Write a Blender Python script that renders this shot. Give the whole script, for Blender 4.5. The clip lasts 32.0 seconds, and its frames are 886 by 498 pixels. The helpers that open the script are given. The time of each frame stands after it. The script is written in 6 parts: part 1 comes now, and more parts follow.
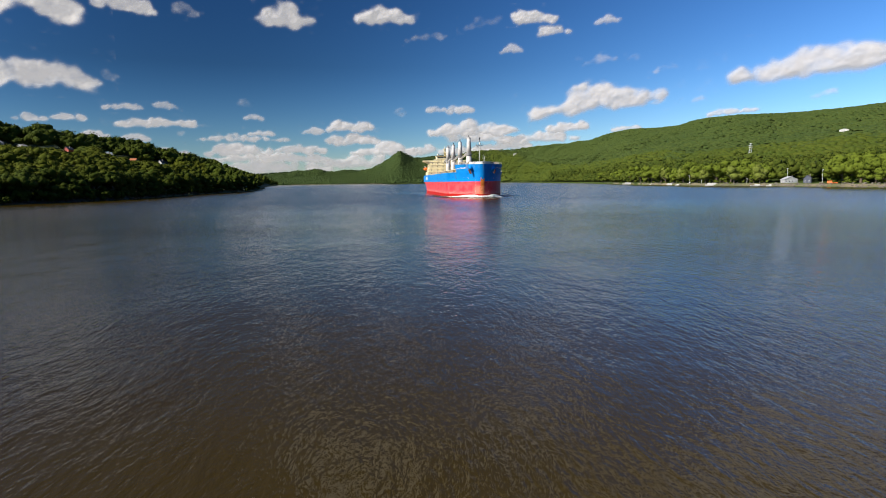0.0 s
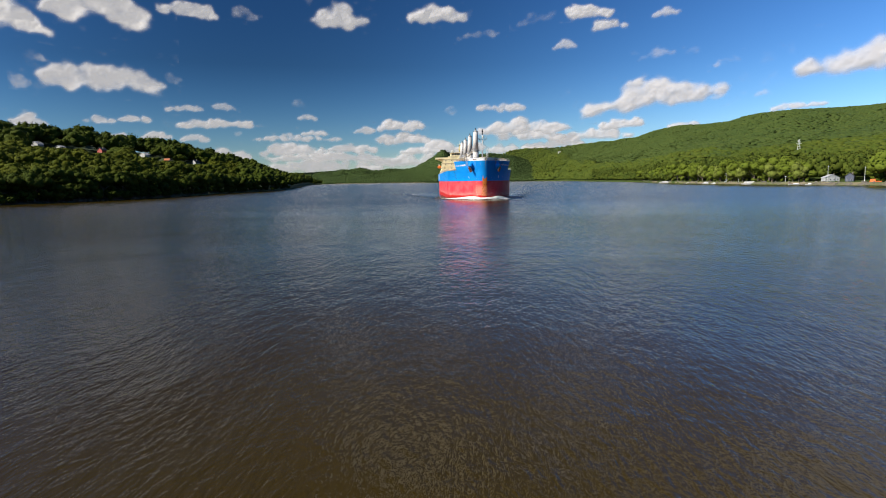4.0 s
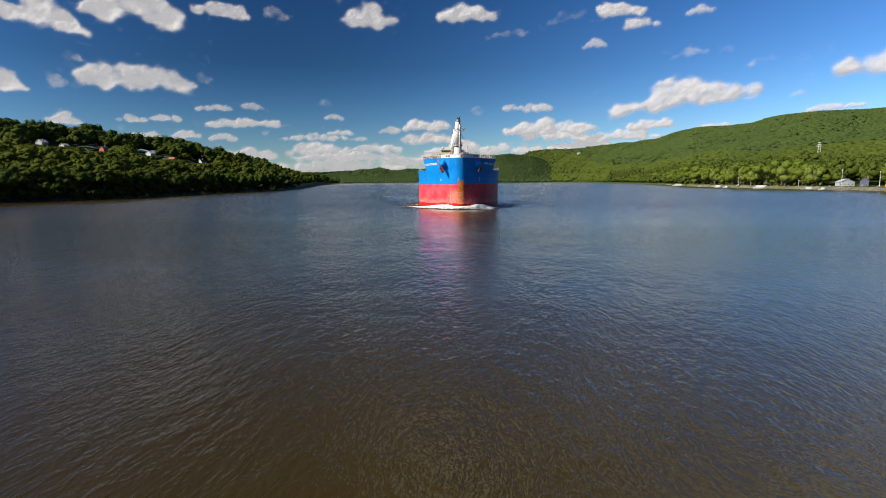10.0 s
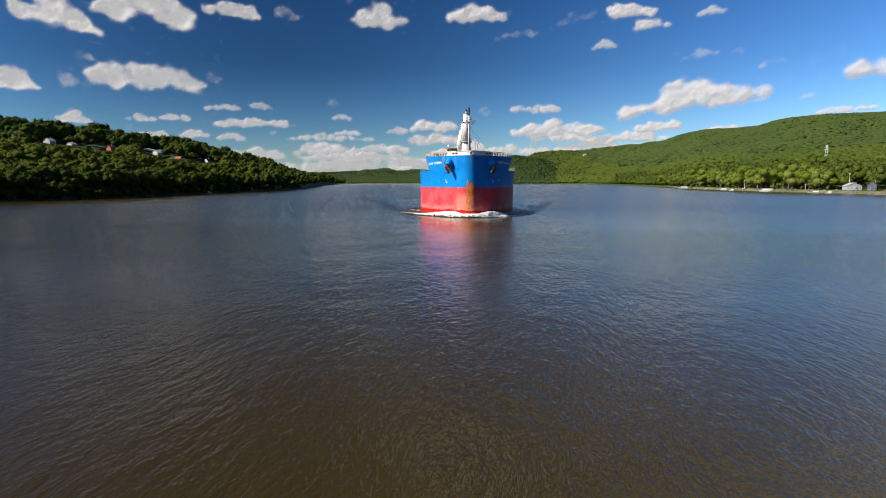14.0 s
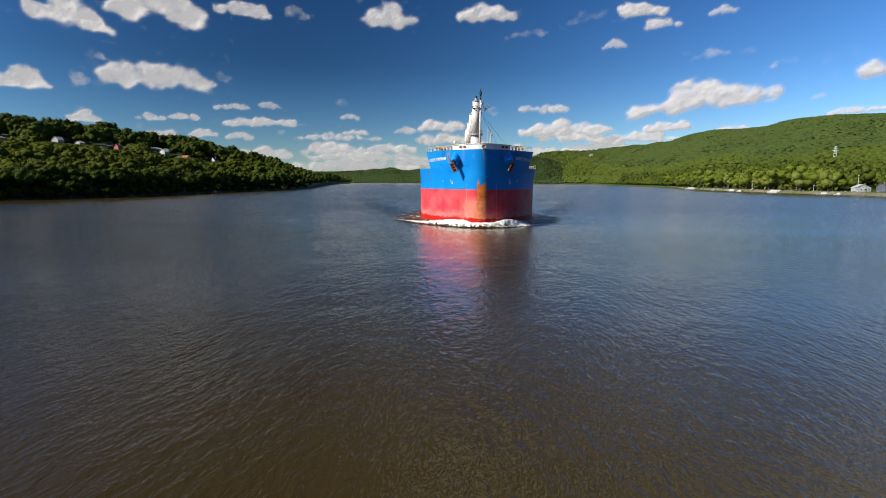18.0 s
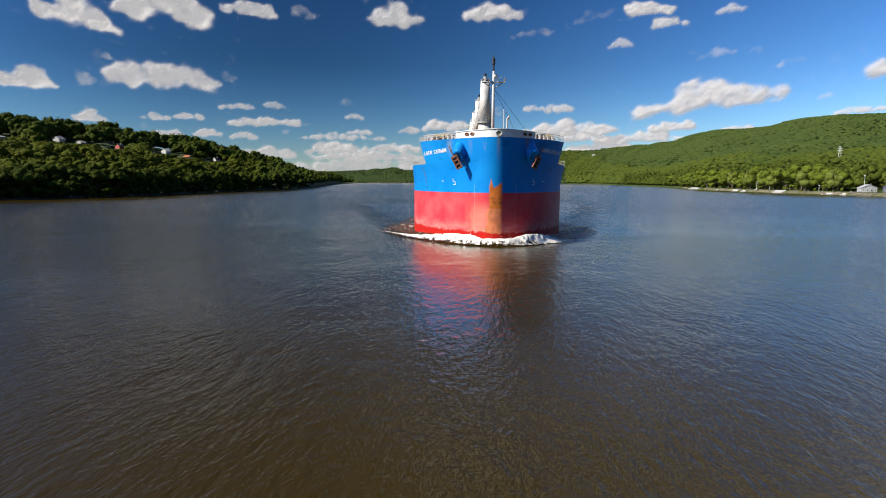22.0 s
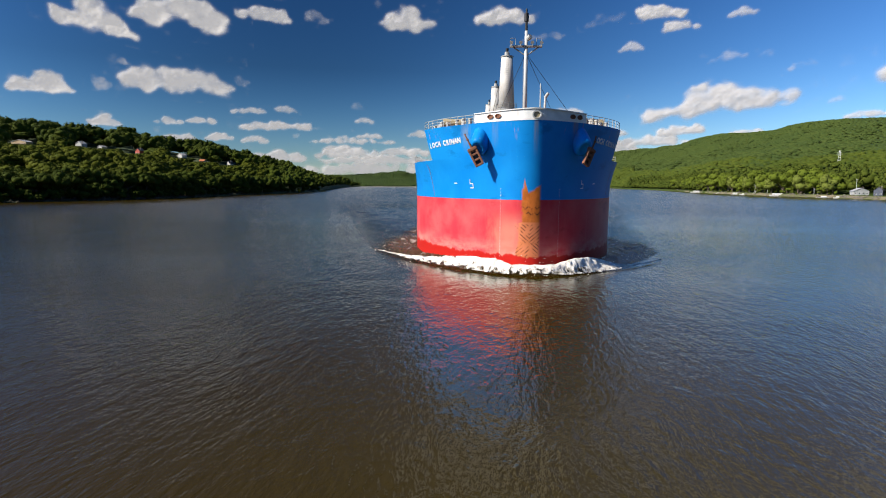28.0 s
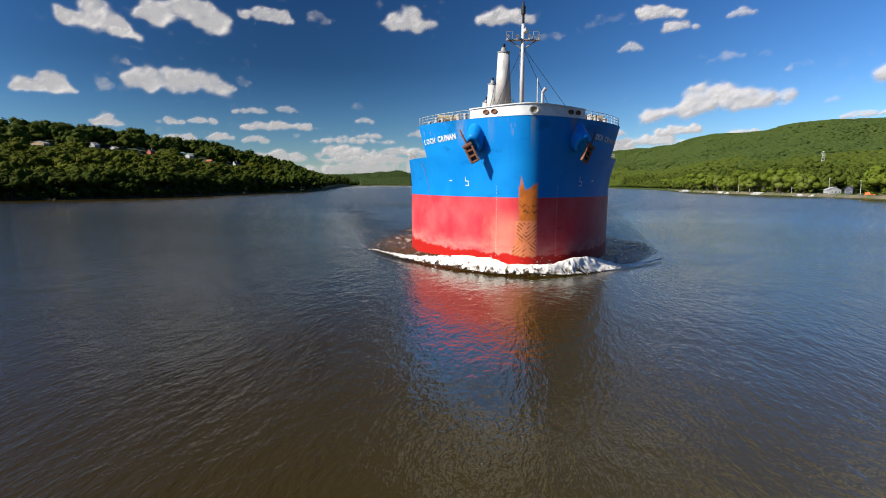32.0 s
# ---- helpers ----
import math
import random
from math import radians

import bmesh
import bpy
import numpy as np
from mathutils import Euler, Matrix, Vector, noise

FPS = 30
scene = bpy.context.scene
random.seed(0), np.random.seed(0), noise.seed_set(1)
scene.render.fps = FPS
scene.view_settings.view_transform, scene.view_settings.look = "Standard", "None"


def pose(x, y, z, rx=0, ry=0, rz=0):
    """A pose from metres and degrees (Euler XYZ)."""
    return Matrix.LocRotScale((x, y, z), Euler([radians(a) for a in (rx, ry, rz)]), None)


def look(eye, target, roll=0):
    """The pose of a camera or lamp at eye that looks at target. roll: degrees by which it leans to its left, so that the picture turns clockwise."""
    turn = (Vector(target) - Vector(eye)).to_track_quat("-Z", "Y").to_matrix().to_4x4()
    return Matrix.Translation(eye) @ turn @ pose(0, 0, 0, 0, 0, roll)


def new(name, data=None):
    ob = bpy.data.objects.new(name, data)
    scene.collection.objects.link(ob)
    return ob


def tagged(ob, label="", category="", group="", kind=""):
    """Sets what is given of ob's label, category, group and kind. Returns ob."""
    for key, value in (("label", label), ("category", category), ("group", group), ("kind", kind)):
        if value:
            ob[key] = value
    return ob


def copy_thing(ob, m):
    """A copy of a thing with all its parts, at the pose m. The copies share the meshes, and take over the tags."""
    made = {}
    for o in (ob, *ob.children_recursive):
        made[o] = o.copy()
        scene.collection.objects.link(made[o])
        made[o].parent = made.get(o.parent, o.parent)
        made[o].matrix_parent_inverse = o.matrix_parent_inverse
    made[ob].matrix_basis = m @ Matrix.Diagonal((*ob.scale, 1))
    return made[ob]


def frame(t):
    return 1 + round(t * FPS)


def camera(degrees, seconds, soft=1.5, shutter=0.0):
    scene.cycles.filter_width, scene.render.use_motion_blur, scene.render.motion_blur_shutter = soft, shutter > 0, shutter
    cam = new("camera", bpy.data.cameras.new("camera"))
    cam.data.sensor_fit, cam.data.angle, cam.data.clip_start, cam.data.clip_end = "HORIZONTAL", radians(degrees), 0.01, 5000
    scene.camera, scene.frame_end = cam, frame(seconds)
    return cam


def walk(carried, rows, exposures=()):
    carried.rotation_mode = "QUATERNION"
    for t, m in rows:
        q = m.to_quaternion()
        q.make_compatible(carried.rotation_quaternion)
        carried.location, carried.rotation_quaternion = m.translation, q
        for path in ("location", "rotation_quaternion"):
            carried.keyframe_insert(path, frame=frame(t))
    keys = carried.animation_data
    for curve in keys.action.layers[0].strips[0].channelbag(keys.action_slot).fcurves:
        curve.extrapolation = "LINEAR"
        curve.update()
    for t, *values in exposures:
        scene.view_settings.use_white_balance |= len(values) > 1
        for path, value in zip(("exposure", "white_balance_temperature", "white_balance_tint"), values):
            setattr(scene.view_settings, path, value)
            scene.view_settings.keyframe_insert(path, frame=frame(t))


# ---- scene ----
def eye(x, y, z, yaw, pitch, roll):
    """Camera pose: yaw to the left, pitch up, roll, in degrees."""
    return pose(x, y, z, 0, 0, yaw) @ pose(0, 0, 0, 90 + pitch) @ pose(0, 0, 0, 0, 0, roll)

cam = camera(73.30, 32.0, soft=1.0)
walk(cam, [
    (0.0, eye(0.00, 0.00, 9.19, 0.009, -6.471, -0.773)),
    (0.5, eye(2.87, 1.06, 9.20, 0.314, -6.477, -0.808)),
    (1.0, eye(6.06, 2.38, 9.21, 0.594, -6.504, -0.821)),
    (1.5, eye(9.56, 3.80, 9.21, 1.094, -6.529, -0.818)),
    (2.0, eye(13.15, 5.24, 9.22, 2.020, -6.518, -0.827)),
    (2.5, eye(16.86, 6.72, 9.24, 2.972, -6.506, -0.840)),
    (3.0, eye(20.73, 8.06, 9.26, 3.760, -6.497, -0.846)),
    (3.5, eye(24.81, 9.25, 9.30, 4.131, -6.524, -0.853)),
    (5.5, eye(39.50, 16.01, 9.51, 5.895, -6.583, -0.857)),
    (6.0, eye(42.94, 18.36, 9.59, 5.932, -6.579, -0.795)),
    (6.5, eye(45.79, 20.77, 9.68, 5.945, -6.589, -0.721)),
    (7.0, eye(47.99, 23.04, 9.78, 6.151, -6.558, -0.650)),
    (7.5, eye(49.54, 24.70, 9.88, 6.135, -6.529, -0.553)),
    (8.0, eye(50.34, 25.61, 9.98, 6.150, -6.518, -0.469)),
    (8.5, eye(50.80, 25.85, 10.07, 6.379, -6.508, -0.471)),
    (9.0, eye(50.90, 25.86, 10.14, 6.474, -6.514, -0.460)),
    (9.5, eye(50.89, 25.87, 10.16, 6.546, -6.510, -0.444)),
    (10.0, eye(50.71, 25.84, 10.16, 6.603, -6.505, -0.411)),
    (10.5, eye(50.40, 25.69, 10.16, 6.613, -6.495, -0.355)),
    (11.0, eye(50.54, 25.64, 10.20, 6.675, -6.484, -0.309)),
    (11.5, eye(50.58, 25.67, 10.25, 6.708, -6.482, -0.234)),
    (12.0, eye(50.60, 25.65, 10.30, 6.763, -6.466, -0.191)),
    (12.5, eye(50.60, 25.73, 10.36, 6.854, -6.471, -0.188)),
    (13.0, eye(50.78, 25.82, 10.44, 6.928, -6.450, -0.121)),
    (13.5, eye(50.63, 25.82, 10.53, 7.085, -6.462, -0.078)),
    (14.0, eye(50.67, 25.76, 10.63, 7.063, -6.441, -0.038)),
    (14.5, eye(50.74, 25.69, 10.72, 7.150, -6.447, -0.036)),
    (16.5, eye(50.72, 26.09, 10.78, 7.456, -6.449, 0.168)),
    (17.0, eye(50.73, 26.26, 10.81, 7.471, -6.458, 0.174)),
    (17.5, eye(50.72, 26.26, 10.83, 7.561, -6.467, 0.174)),
    (18.0, eye(50.75, 26.23, 10.85, 7.613, -6.466, 0.177)),
    (18.5, eye(50.73, 26.70, 10.86, 7.636, -6.438, 0.217)),
    (19.0, eye(50.76, 27.04, 10.87, 7.679, -6.443, 0.265)),
    (19.5, eye(50.76, 27.92, 10.91, 7.690, -6.447, 0.243)),
    (20.0, eye(50.72, 28.47, 10.97, 7.687, -6.432, 0.243)),
    (20.5, eye(50.83, 29.02, 11.02, 7.700, -6.441, 0.232)),
    (21.0, eye(50.83, 29.44, 11.04, 7.742, -6.439, 0.232)),
    (21.5, eye(50.67, 29.49, 10.99, 7.825, -6.445, 0.228)),
    (22.0, eye(50.25, 29.67, 10.93, 7.817, -6.482, 0.215)),
    (22.5, eye(49.81, 29.90, 10.88, 7.724, -6.480, 0.257)),
    (23.0, eye(49.40, 30.17, 10.78, 7.731, -6.494, 0.245)),
    (23.5, eye(48.94, 30.56, 10.70, 7.755, -6.481, 0.275)),
    (24.0, eye(48.92, 29.90, 10.70, 7.784, -6.456, 0.312)),
    (24.5, eye(48.91, 28.47, 10.75, 7.809, -6.430, 0.302)),
    (25.0, eye(49.14, 26.64, 10.79, 7.832, -6.391, 0.325)),
    (25.5, eye(49.35, 24.31, 10.83, 7.894, -6.367, 0.295)),
    (27.5, eye(51.02, 10.77, 10.78, 8.366, -6.190, 0.277)),
    (28.0, eye(51.50, 6.48, 10.77, 8.370, -6.153, 0.252)),
    (28.5, eye(52.16, 2.27, 10.73, 8.405, -6.143, 0.241)),
    (29.0, eye(52.61, -1.85, 10.68, 8.380, -6.111, 0.255)),
    (29.5, eye(53.22, -6.03, 10.63, 8.299, -6.137, 0.251)),
    (30.0, eye(53.74, -10.12, 10.60, 8.220, -6.155, 0.257)),
    (30.5, eye(54.33, -14.27, 10.58, 8.195, -6.153, 0.257)),
    (31.0, eye(54.81, -18.44, 10.55, 8.155, -6.162, 0.236)),
    (31.5, eye(55.41, -22.51, 10.52, 8.151, -6.185, 0.244)),
    (32.0, eye(55.79, -26.83, 10.51, 8.150, -6.203, 0.239)),
], exposures=[(0, 0.78), (32, 0.78)])
SHIP_X, SHIP_Y, SHIP_TURN, SHIP_SPEED = 22.10, 327.75, 6.766, 8.924

# ---- world, sun ----
SUN_EL, SUN_AZ = 36.0, 242.0   # azimuth clockwise from +y
world = bpy.data.worlds.new("world")
scene.world = world
world.use_nodes = True
wn = world.node_tree
wn.nodes.clear()
w_out = wn.nodes.new("ShaderNodeOutputWorld")
w_bg = wn.nodes.new("ShaderNodeBackground")
w_sky = wn.nodes.new("ShaderNodeTexSky")
w_sky.sky_type = "NISHITA"
w_sky.sun_disc = False
w_sky.sun_elevation, w_sky.sun_rotation = radians(SUN_EL), radians(SUN_AZ)
w_sky.air_density, w_sky.dust_density, w_sky.ozone_density = 1.0, 0.15, 3.0
w_sky.altitude = 300
w_tint = wn.nodes.new("ShaderNodeMix")
w_tint.data_type, w_tint.blend_type = "RGBA", "MULTIPLY"
w_tint.inputs["Factor"].default_value = 1.0
w_tint.inputs["B"].default_value = (0.445, 0.69, 0.875, 1)
w_deep = wn.nodes.new("ShaderNodeGamma")
w_deep.inputs["Gamma"].default_value = 1.45
wn.links.new(w_sky.outputs[0], w_deep.inputs["Color"])
wn.links.new(w_deep.outputs[0], w_tint.inputs["A"])
# a polarising filter darkens the sky at right angles to the sun
w_dir = wn.nodes.new("ShaderNodeTexCoord")
w_dot = wn.nodes.new("ShaderNodeVectorMath")
w_dot.operation = "DOT_PRODUCT"
w_dot.inputs[1].default_value = (math.sin(radians(SUN_AZ)) * math.cos(radians(SUN_EL)), math.cos(radians(SUN_AZ)) * math.cos(radians(SUN_EL)), math.sin(radians(SUN_EL)))
wn.links.new(w_dir.outputs["Generated"], w_dot.inputs[0])


def w_math(op, a, b):
    m = wn.nodes.new("ShaderNodeMath")
    m.operation = op
    for i, v in enumerate((a, b)):
        if isinstance(v, bpy.types.NodeSocket):
            wn.links.new(v, m.inputs[i])
        else:
            m.inputs[i].default_value = v
    return m.outputs[0]


w_c2 = w_math("MULTIPLY", w_dot.outputs["Value"], w_dot.outputs["Value"])
w_pol = w_math("DIVIDE", w_math("SUBTRACT", 1.0, w_c2), w_math("ADD", 1.0, w_c2))
# the filter's axis blocks the light that swings across it, most of all over the near bank
w_swing = wn.nodes.new("ShaderNodeVectorMath")
w_swing.operation = "CROSS_PRODUCT"
w_swing.inputs[1].default_value = w_dot.inputs[1].default_value
wn.links.new(w_dir.outputs["Generated"], w_swing.inputs[0])
w_unit = wn.nodes.new("ShaderNodeVectorMath")
w_unit.operation = "NORMALIZE"
wn.links.new(w_swing.outputs["Vector"], w_unit.inputs[0])
w_axis = wn.nodes.new("ShaderNodeVectorMath")
w_axis.operation = "DOT_PRODUCT"
w_axis.inputs[1].default_value = (0.50, 0.20, 0.843)
wn.links.new(w_unit.outputs["Vector"], w_axis.inputs[0])
w_up = wn.nodes.new("ShaderNodeSeparateXYZ")
wn.links.new(w_dir.outputs["Generated"], w_up.inputs[0])
# haze low over the land undoes the polarisation
w_clean = w_math("MINIMUM", w_math("ADD", 0.60, w_math("MULTIPLY", w_math("MAXIMUM", w_up.outputs[2], 0.0), 2.2)), 1.0)
w_block = w_math("MULTIPLY", w_math("MULTIPLY", w_axis.outputs["Value"], w_axis.outputs["Value"]), w_math("MULTIPLY", w_math("MULTIPLY", w_pol, 0.76), w_clean))
wn.links.new(w_math("MULTIPLY", w_math("SUBTRACT", 1.0, w_block), 0.0465), w_bg.inputs[1])
w_hue = wn.nodes.new("ShaderNodeMix")
w_hue.data_type, w_hue.blend_type = "RGBA", "MULTIPLY"
w_hue.inputs["B"].default_value = (0.68, 0.985, 1.10, 1)
wn.links.new(w_block, w_hue.inputs["Factor"])
wn.links.new(w_tint.outputs["Result"], w_hue.inputs["A"])
# and pales the blue
w_haze = wn.nodes.new("ShaderNodeMix")
w_haze.data_type, w_haze.blend_type = "RGBA", "MULTIPLY"
w_haze.inputs["B"].default_value = (1.70, 1.03, 0.93, 1)
wn.links.new(w_math("POWER", w_math("SUBTRACT", 1.0, w_math("MAXIMUM", w_up.outputs[2], 0.0)), 7.0), w_haze.inputs["Factor"])
wn.links.new(w_hue.outputs["Result"], w_haze.inputs["A"])
wn.links.new(w_haze.outputs["Result"], w_bg.inputs[0])
wn.links.new(w_bg.outputs[0], w_out.inputs[0])

sun = new("sun", bpy.data.lights.new("sun", "SUN"))
sun.data.energy, sun.data.angle, sun.data.color = 5.0, radians(0.53), (1.0, 0.93, 0.82)
sun_way = Vector((math.sin(radians(SUN_AZ)) * math.cos(radians(SUN_EL)), math.cos(radians(SUN_AZ)) * math.cos(radians(SUN_EL)), math.sin(radians(SUN_EL))))
sun.matrix_world = look(sun_way * 3000, (0, 0, 0))


# ---- materials ----
class Nodes:
    """A small builder for node materials."""

    def __init__(self, name, rough=0.6, metal=0.0, ior=1.45):
        self.m = bpy.data.materials.new(name)
        self.m.use_nodes = True
        self.t = self.m.node_tree
        self.b = self.t.nodes["Principled BSDF"]
        self.b.inputs["Roughness"].default_value, self.b.inputs["Metallic"].default_value = rough, metal
        self.b.inputs["IOR"].default_value = ior

    def n(self, kind, **values):
        node = self.t.nodes.new(kind)
        for key, value in values.items():
            if key in node.inputs:
                self.put(node.inputs[key], value)
        return node

    def put(self, socket, value):
        if isinstance(value, bpy.types.NodeSocket):
            self.t.links.new(value, socket)
        else:
            socket.default_value = value

    def coords(self, which="Object", scale=(1, 1, 1), turn=0.0):
        c = self.n("ShaderNodeTexCoord")
        m = self.n("ShaderNodeMapping")
        self.put(m.inputs["Vector"], c.outputs[which])
        m.inputs["Scale"].default_value = scale
        m.inputs["Rotation"].default_value = (0, 0, radians(turn))
        return m.outputs[0]

    def noise(self, vec, scale, detail=4.0, rough=0.55, distort=0.0):
        t = self.n("ShaderNodeTexNoise", Vector=vec, Scale=scale, Detail=detail, Roughness=rough, Distortion=distort)
        return t.outputs["Fac"]

    def ramp(self, fac, a, b):
        r = self.n("ShaderNodeMapRange")
        r.interpolation_type = "SMOOTHSTEP"
        self.put(r.inputs[0], fac)
        r.inputs[1].default_value, r.inputs[2].default_value = a, b
        return r.outputs[0]

    def math(self, op, a, b=0.0):
        m = self.n("ShaderNodeMath")
        m.operation = op
        self.put(m.inputs[0], a)
        self.put(m.inputs[1], b)
        return m.outputs[0]

    def mix(self, fac, a, b, blend="MIX"):
        m = self.n("ShaderNodeMix")
        m.data_type, m.blend_type = "RGBA", blend
        self.put(m.inputs["Factor"], fac)
        for key, v in (("A", a), ("B", b)):
            self.put(m.inputs[key], (*v, 1) if isinstance(v, tuple) and len(v) == 3 else v)
        return m.outputs["Result"]

    def axis(self, vec, i):
        s = self.n("ShaderNodeSeparateXYZ")
        self.put(s.inputs[0], vec)
        return s.outputs[i]

    def color(self, c):
        self.put(self.b.inputs["Base Color"], (*c, 1) if isinstance(c, tuple) else c)
        return self

    def rough(self, r):
        self.put(self.b.inputs["Roughness"], r)
        return self

    def bump(self, h, strength=0.3, dist=0.02):
        bm_ = self.n("ShaderNodeBump", Height=h, Strength=strength, Distance=dist)
        self.put(self.b.inputs["Normal"], bm_.outputs[0])
        return self


def paint(name, c, rough=0.5, metal=0.0, dirt=(0.3, 0.2, 0.13), amount=0.35, scale=0.6, streak=4.0):
    """Painted steel or wood: two scales of tone, some run-down dirt."""
    k = Nodes(name, rough, metal)
    v = k.coords()
    big = k.noise(v, scale, 4)
    fine = k.noise(v, scale * 12, 3)
    runs = k.noise(k.coords(scale=(streak, streak, 0.25)), scale, 4, 0.6)
    dark = tuple(x * 0.78 for x in c)
    col = k.mix(k.ramp(big, 0.35, 0.7), c, dark)
    col = k.mix(k.math("MULTIPLY", k.ramp(runs, 0.58, 0.78), amount), col, dirt)
    k.color(col)
    k.rough(k.math("ADD", k.math("MULTIPLY", fine, 0.2), rough - 0.1))
    return k.bump(fine, 0.08, 0.01).m


def leaf(name, a, b, c, fleck=0.45):
    k = Nodes(name, 0.75)
    v = k.coords()
    tree = k.noise(v, 0.09, 2)
    patch = k.noise(v, 0.006, 3)
    geo = k.n("ShaderNodeNewGeometry")
    col = k.mix(k.ramp(tree, 0.3, 0.7), a, b)
    col = k.mix(k.math("MULTIPLY", k.ramp(patch, 0.45, 0.7), 0.5), col, c)
    isl = geo.outputs["Random Per Island"]
    col = k.mix(k.math("MULTIPLY", isl, fleck), col, tuple(x * 0.45 for x in a))
    k.color(col)
    k.b.inputs["Specular IOR Level"].default_value = 0.05
    return k.m


# the near bank's shade is put into the darker leaf colours of M_LEAF_L
M_LEAF_L = leaf("leaf_shaded", (0.028, 0.042, 0.004), (0.050, 0.064, 0.006), (0.020, 0.030, 0.004), 0.2)
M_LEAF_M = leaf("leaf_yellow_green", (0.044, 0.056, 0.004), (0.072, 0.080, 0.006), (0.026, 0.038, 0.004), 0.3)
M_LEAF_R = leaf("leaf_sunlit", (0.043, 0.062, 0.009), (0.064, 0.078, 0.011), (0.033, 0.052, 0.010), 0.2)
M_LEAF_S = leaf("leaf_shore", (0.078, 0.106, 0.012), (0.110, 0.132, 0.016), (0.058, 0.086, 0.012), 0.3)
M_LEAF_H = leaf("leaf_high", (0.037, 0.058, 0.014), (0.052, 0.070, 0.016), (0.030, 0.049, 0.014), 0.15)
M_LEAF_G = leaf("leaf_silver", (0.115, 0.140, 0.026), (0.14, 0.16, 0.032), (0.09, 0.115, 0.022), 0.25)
M_BARK = paint("bark", (0.11, 0.085, 0.065), 0.9, scale=2.0)


def ground_mat(name, a, b):
    k = Nodes(name, 0.95)
    v = k.coords()
    col = k.mix(k.ramp(k.noise(v, 0.03, 5), 0.35, 0.65), a, b)
    col = k.mix(k.math("MULTIPLY", k.noise(v, 0.6, 3), 0.5), col, tuple(x * 0.5 for x in a))
    k.color(col)
    return k.bump(k.noise(v, 0.15, 5), 0.8, 3.0).m




def canopy_mat(name, dark, mid, light):
    """A closed canopy seen from far off: crowns ten metres wide with shade painted between them, stands of one kind,
    gullies.
    """
    k = Nodes(name, 0.95)
    v = k.coords()
    crowns = k.noise(v, 0.14, 3, 0.6)
    stands = k.noise(v, 0.012, 4, 0.6)
    col = k.mix(k.ramp(stands, 0.35, 0.65), mid, light)
    # dark colour in the gaps between crowns stands in for their shade
    col = k.mix(k.math("MULTIPLY", k.ramp(crowns, 0.55, 0.35), 0.6), col, dark)
    k.color(col)
    k.b.inputs["Specular IOR Level"].default_value = 0.05
    return k.bump(k.math("ADD", k.math("MULTIPLY", crowns, 6.0), k.math("MULTIPLY", k.noise(v, 0.03, 3), 14.0)), 0.8, 1.0).m


M_SOIL_R = canopy_mat("mountain_canopy", (0.034, 0.054, 0.014), (0.044, 0.066, 0.016), (0.056, 0.078, 0.018))
M_SOIL = ground_mat("forest_floor", (0.035, 0.06, 0.016), (0.055, 0.07, 0.022))
M_SHORE = ground_mat("shore_gravel", (0.19, 0.155, 0.095), (0.09, 0.105, 0.035))
M_MUD = ground_mat("shore_mud", (0.045, 0.034, 0.02), (0.03, 0.036, 0.012))
M_FAR = canopy_mat("far_canopy", (0.025, 0.045, 0.015), (0.035, 0.058, 0.018), (0.046, 0.068, 0.019))
M_LEAF_D = leaf("leaf_far", (0.035, 0.058, 0.017), (0.047, 0.067, 0.019), (0.029, 0.051, 0.017), 0.12)


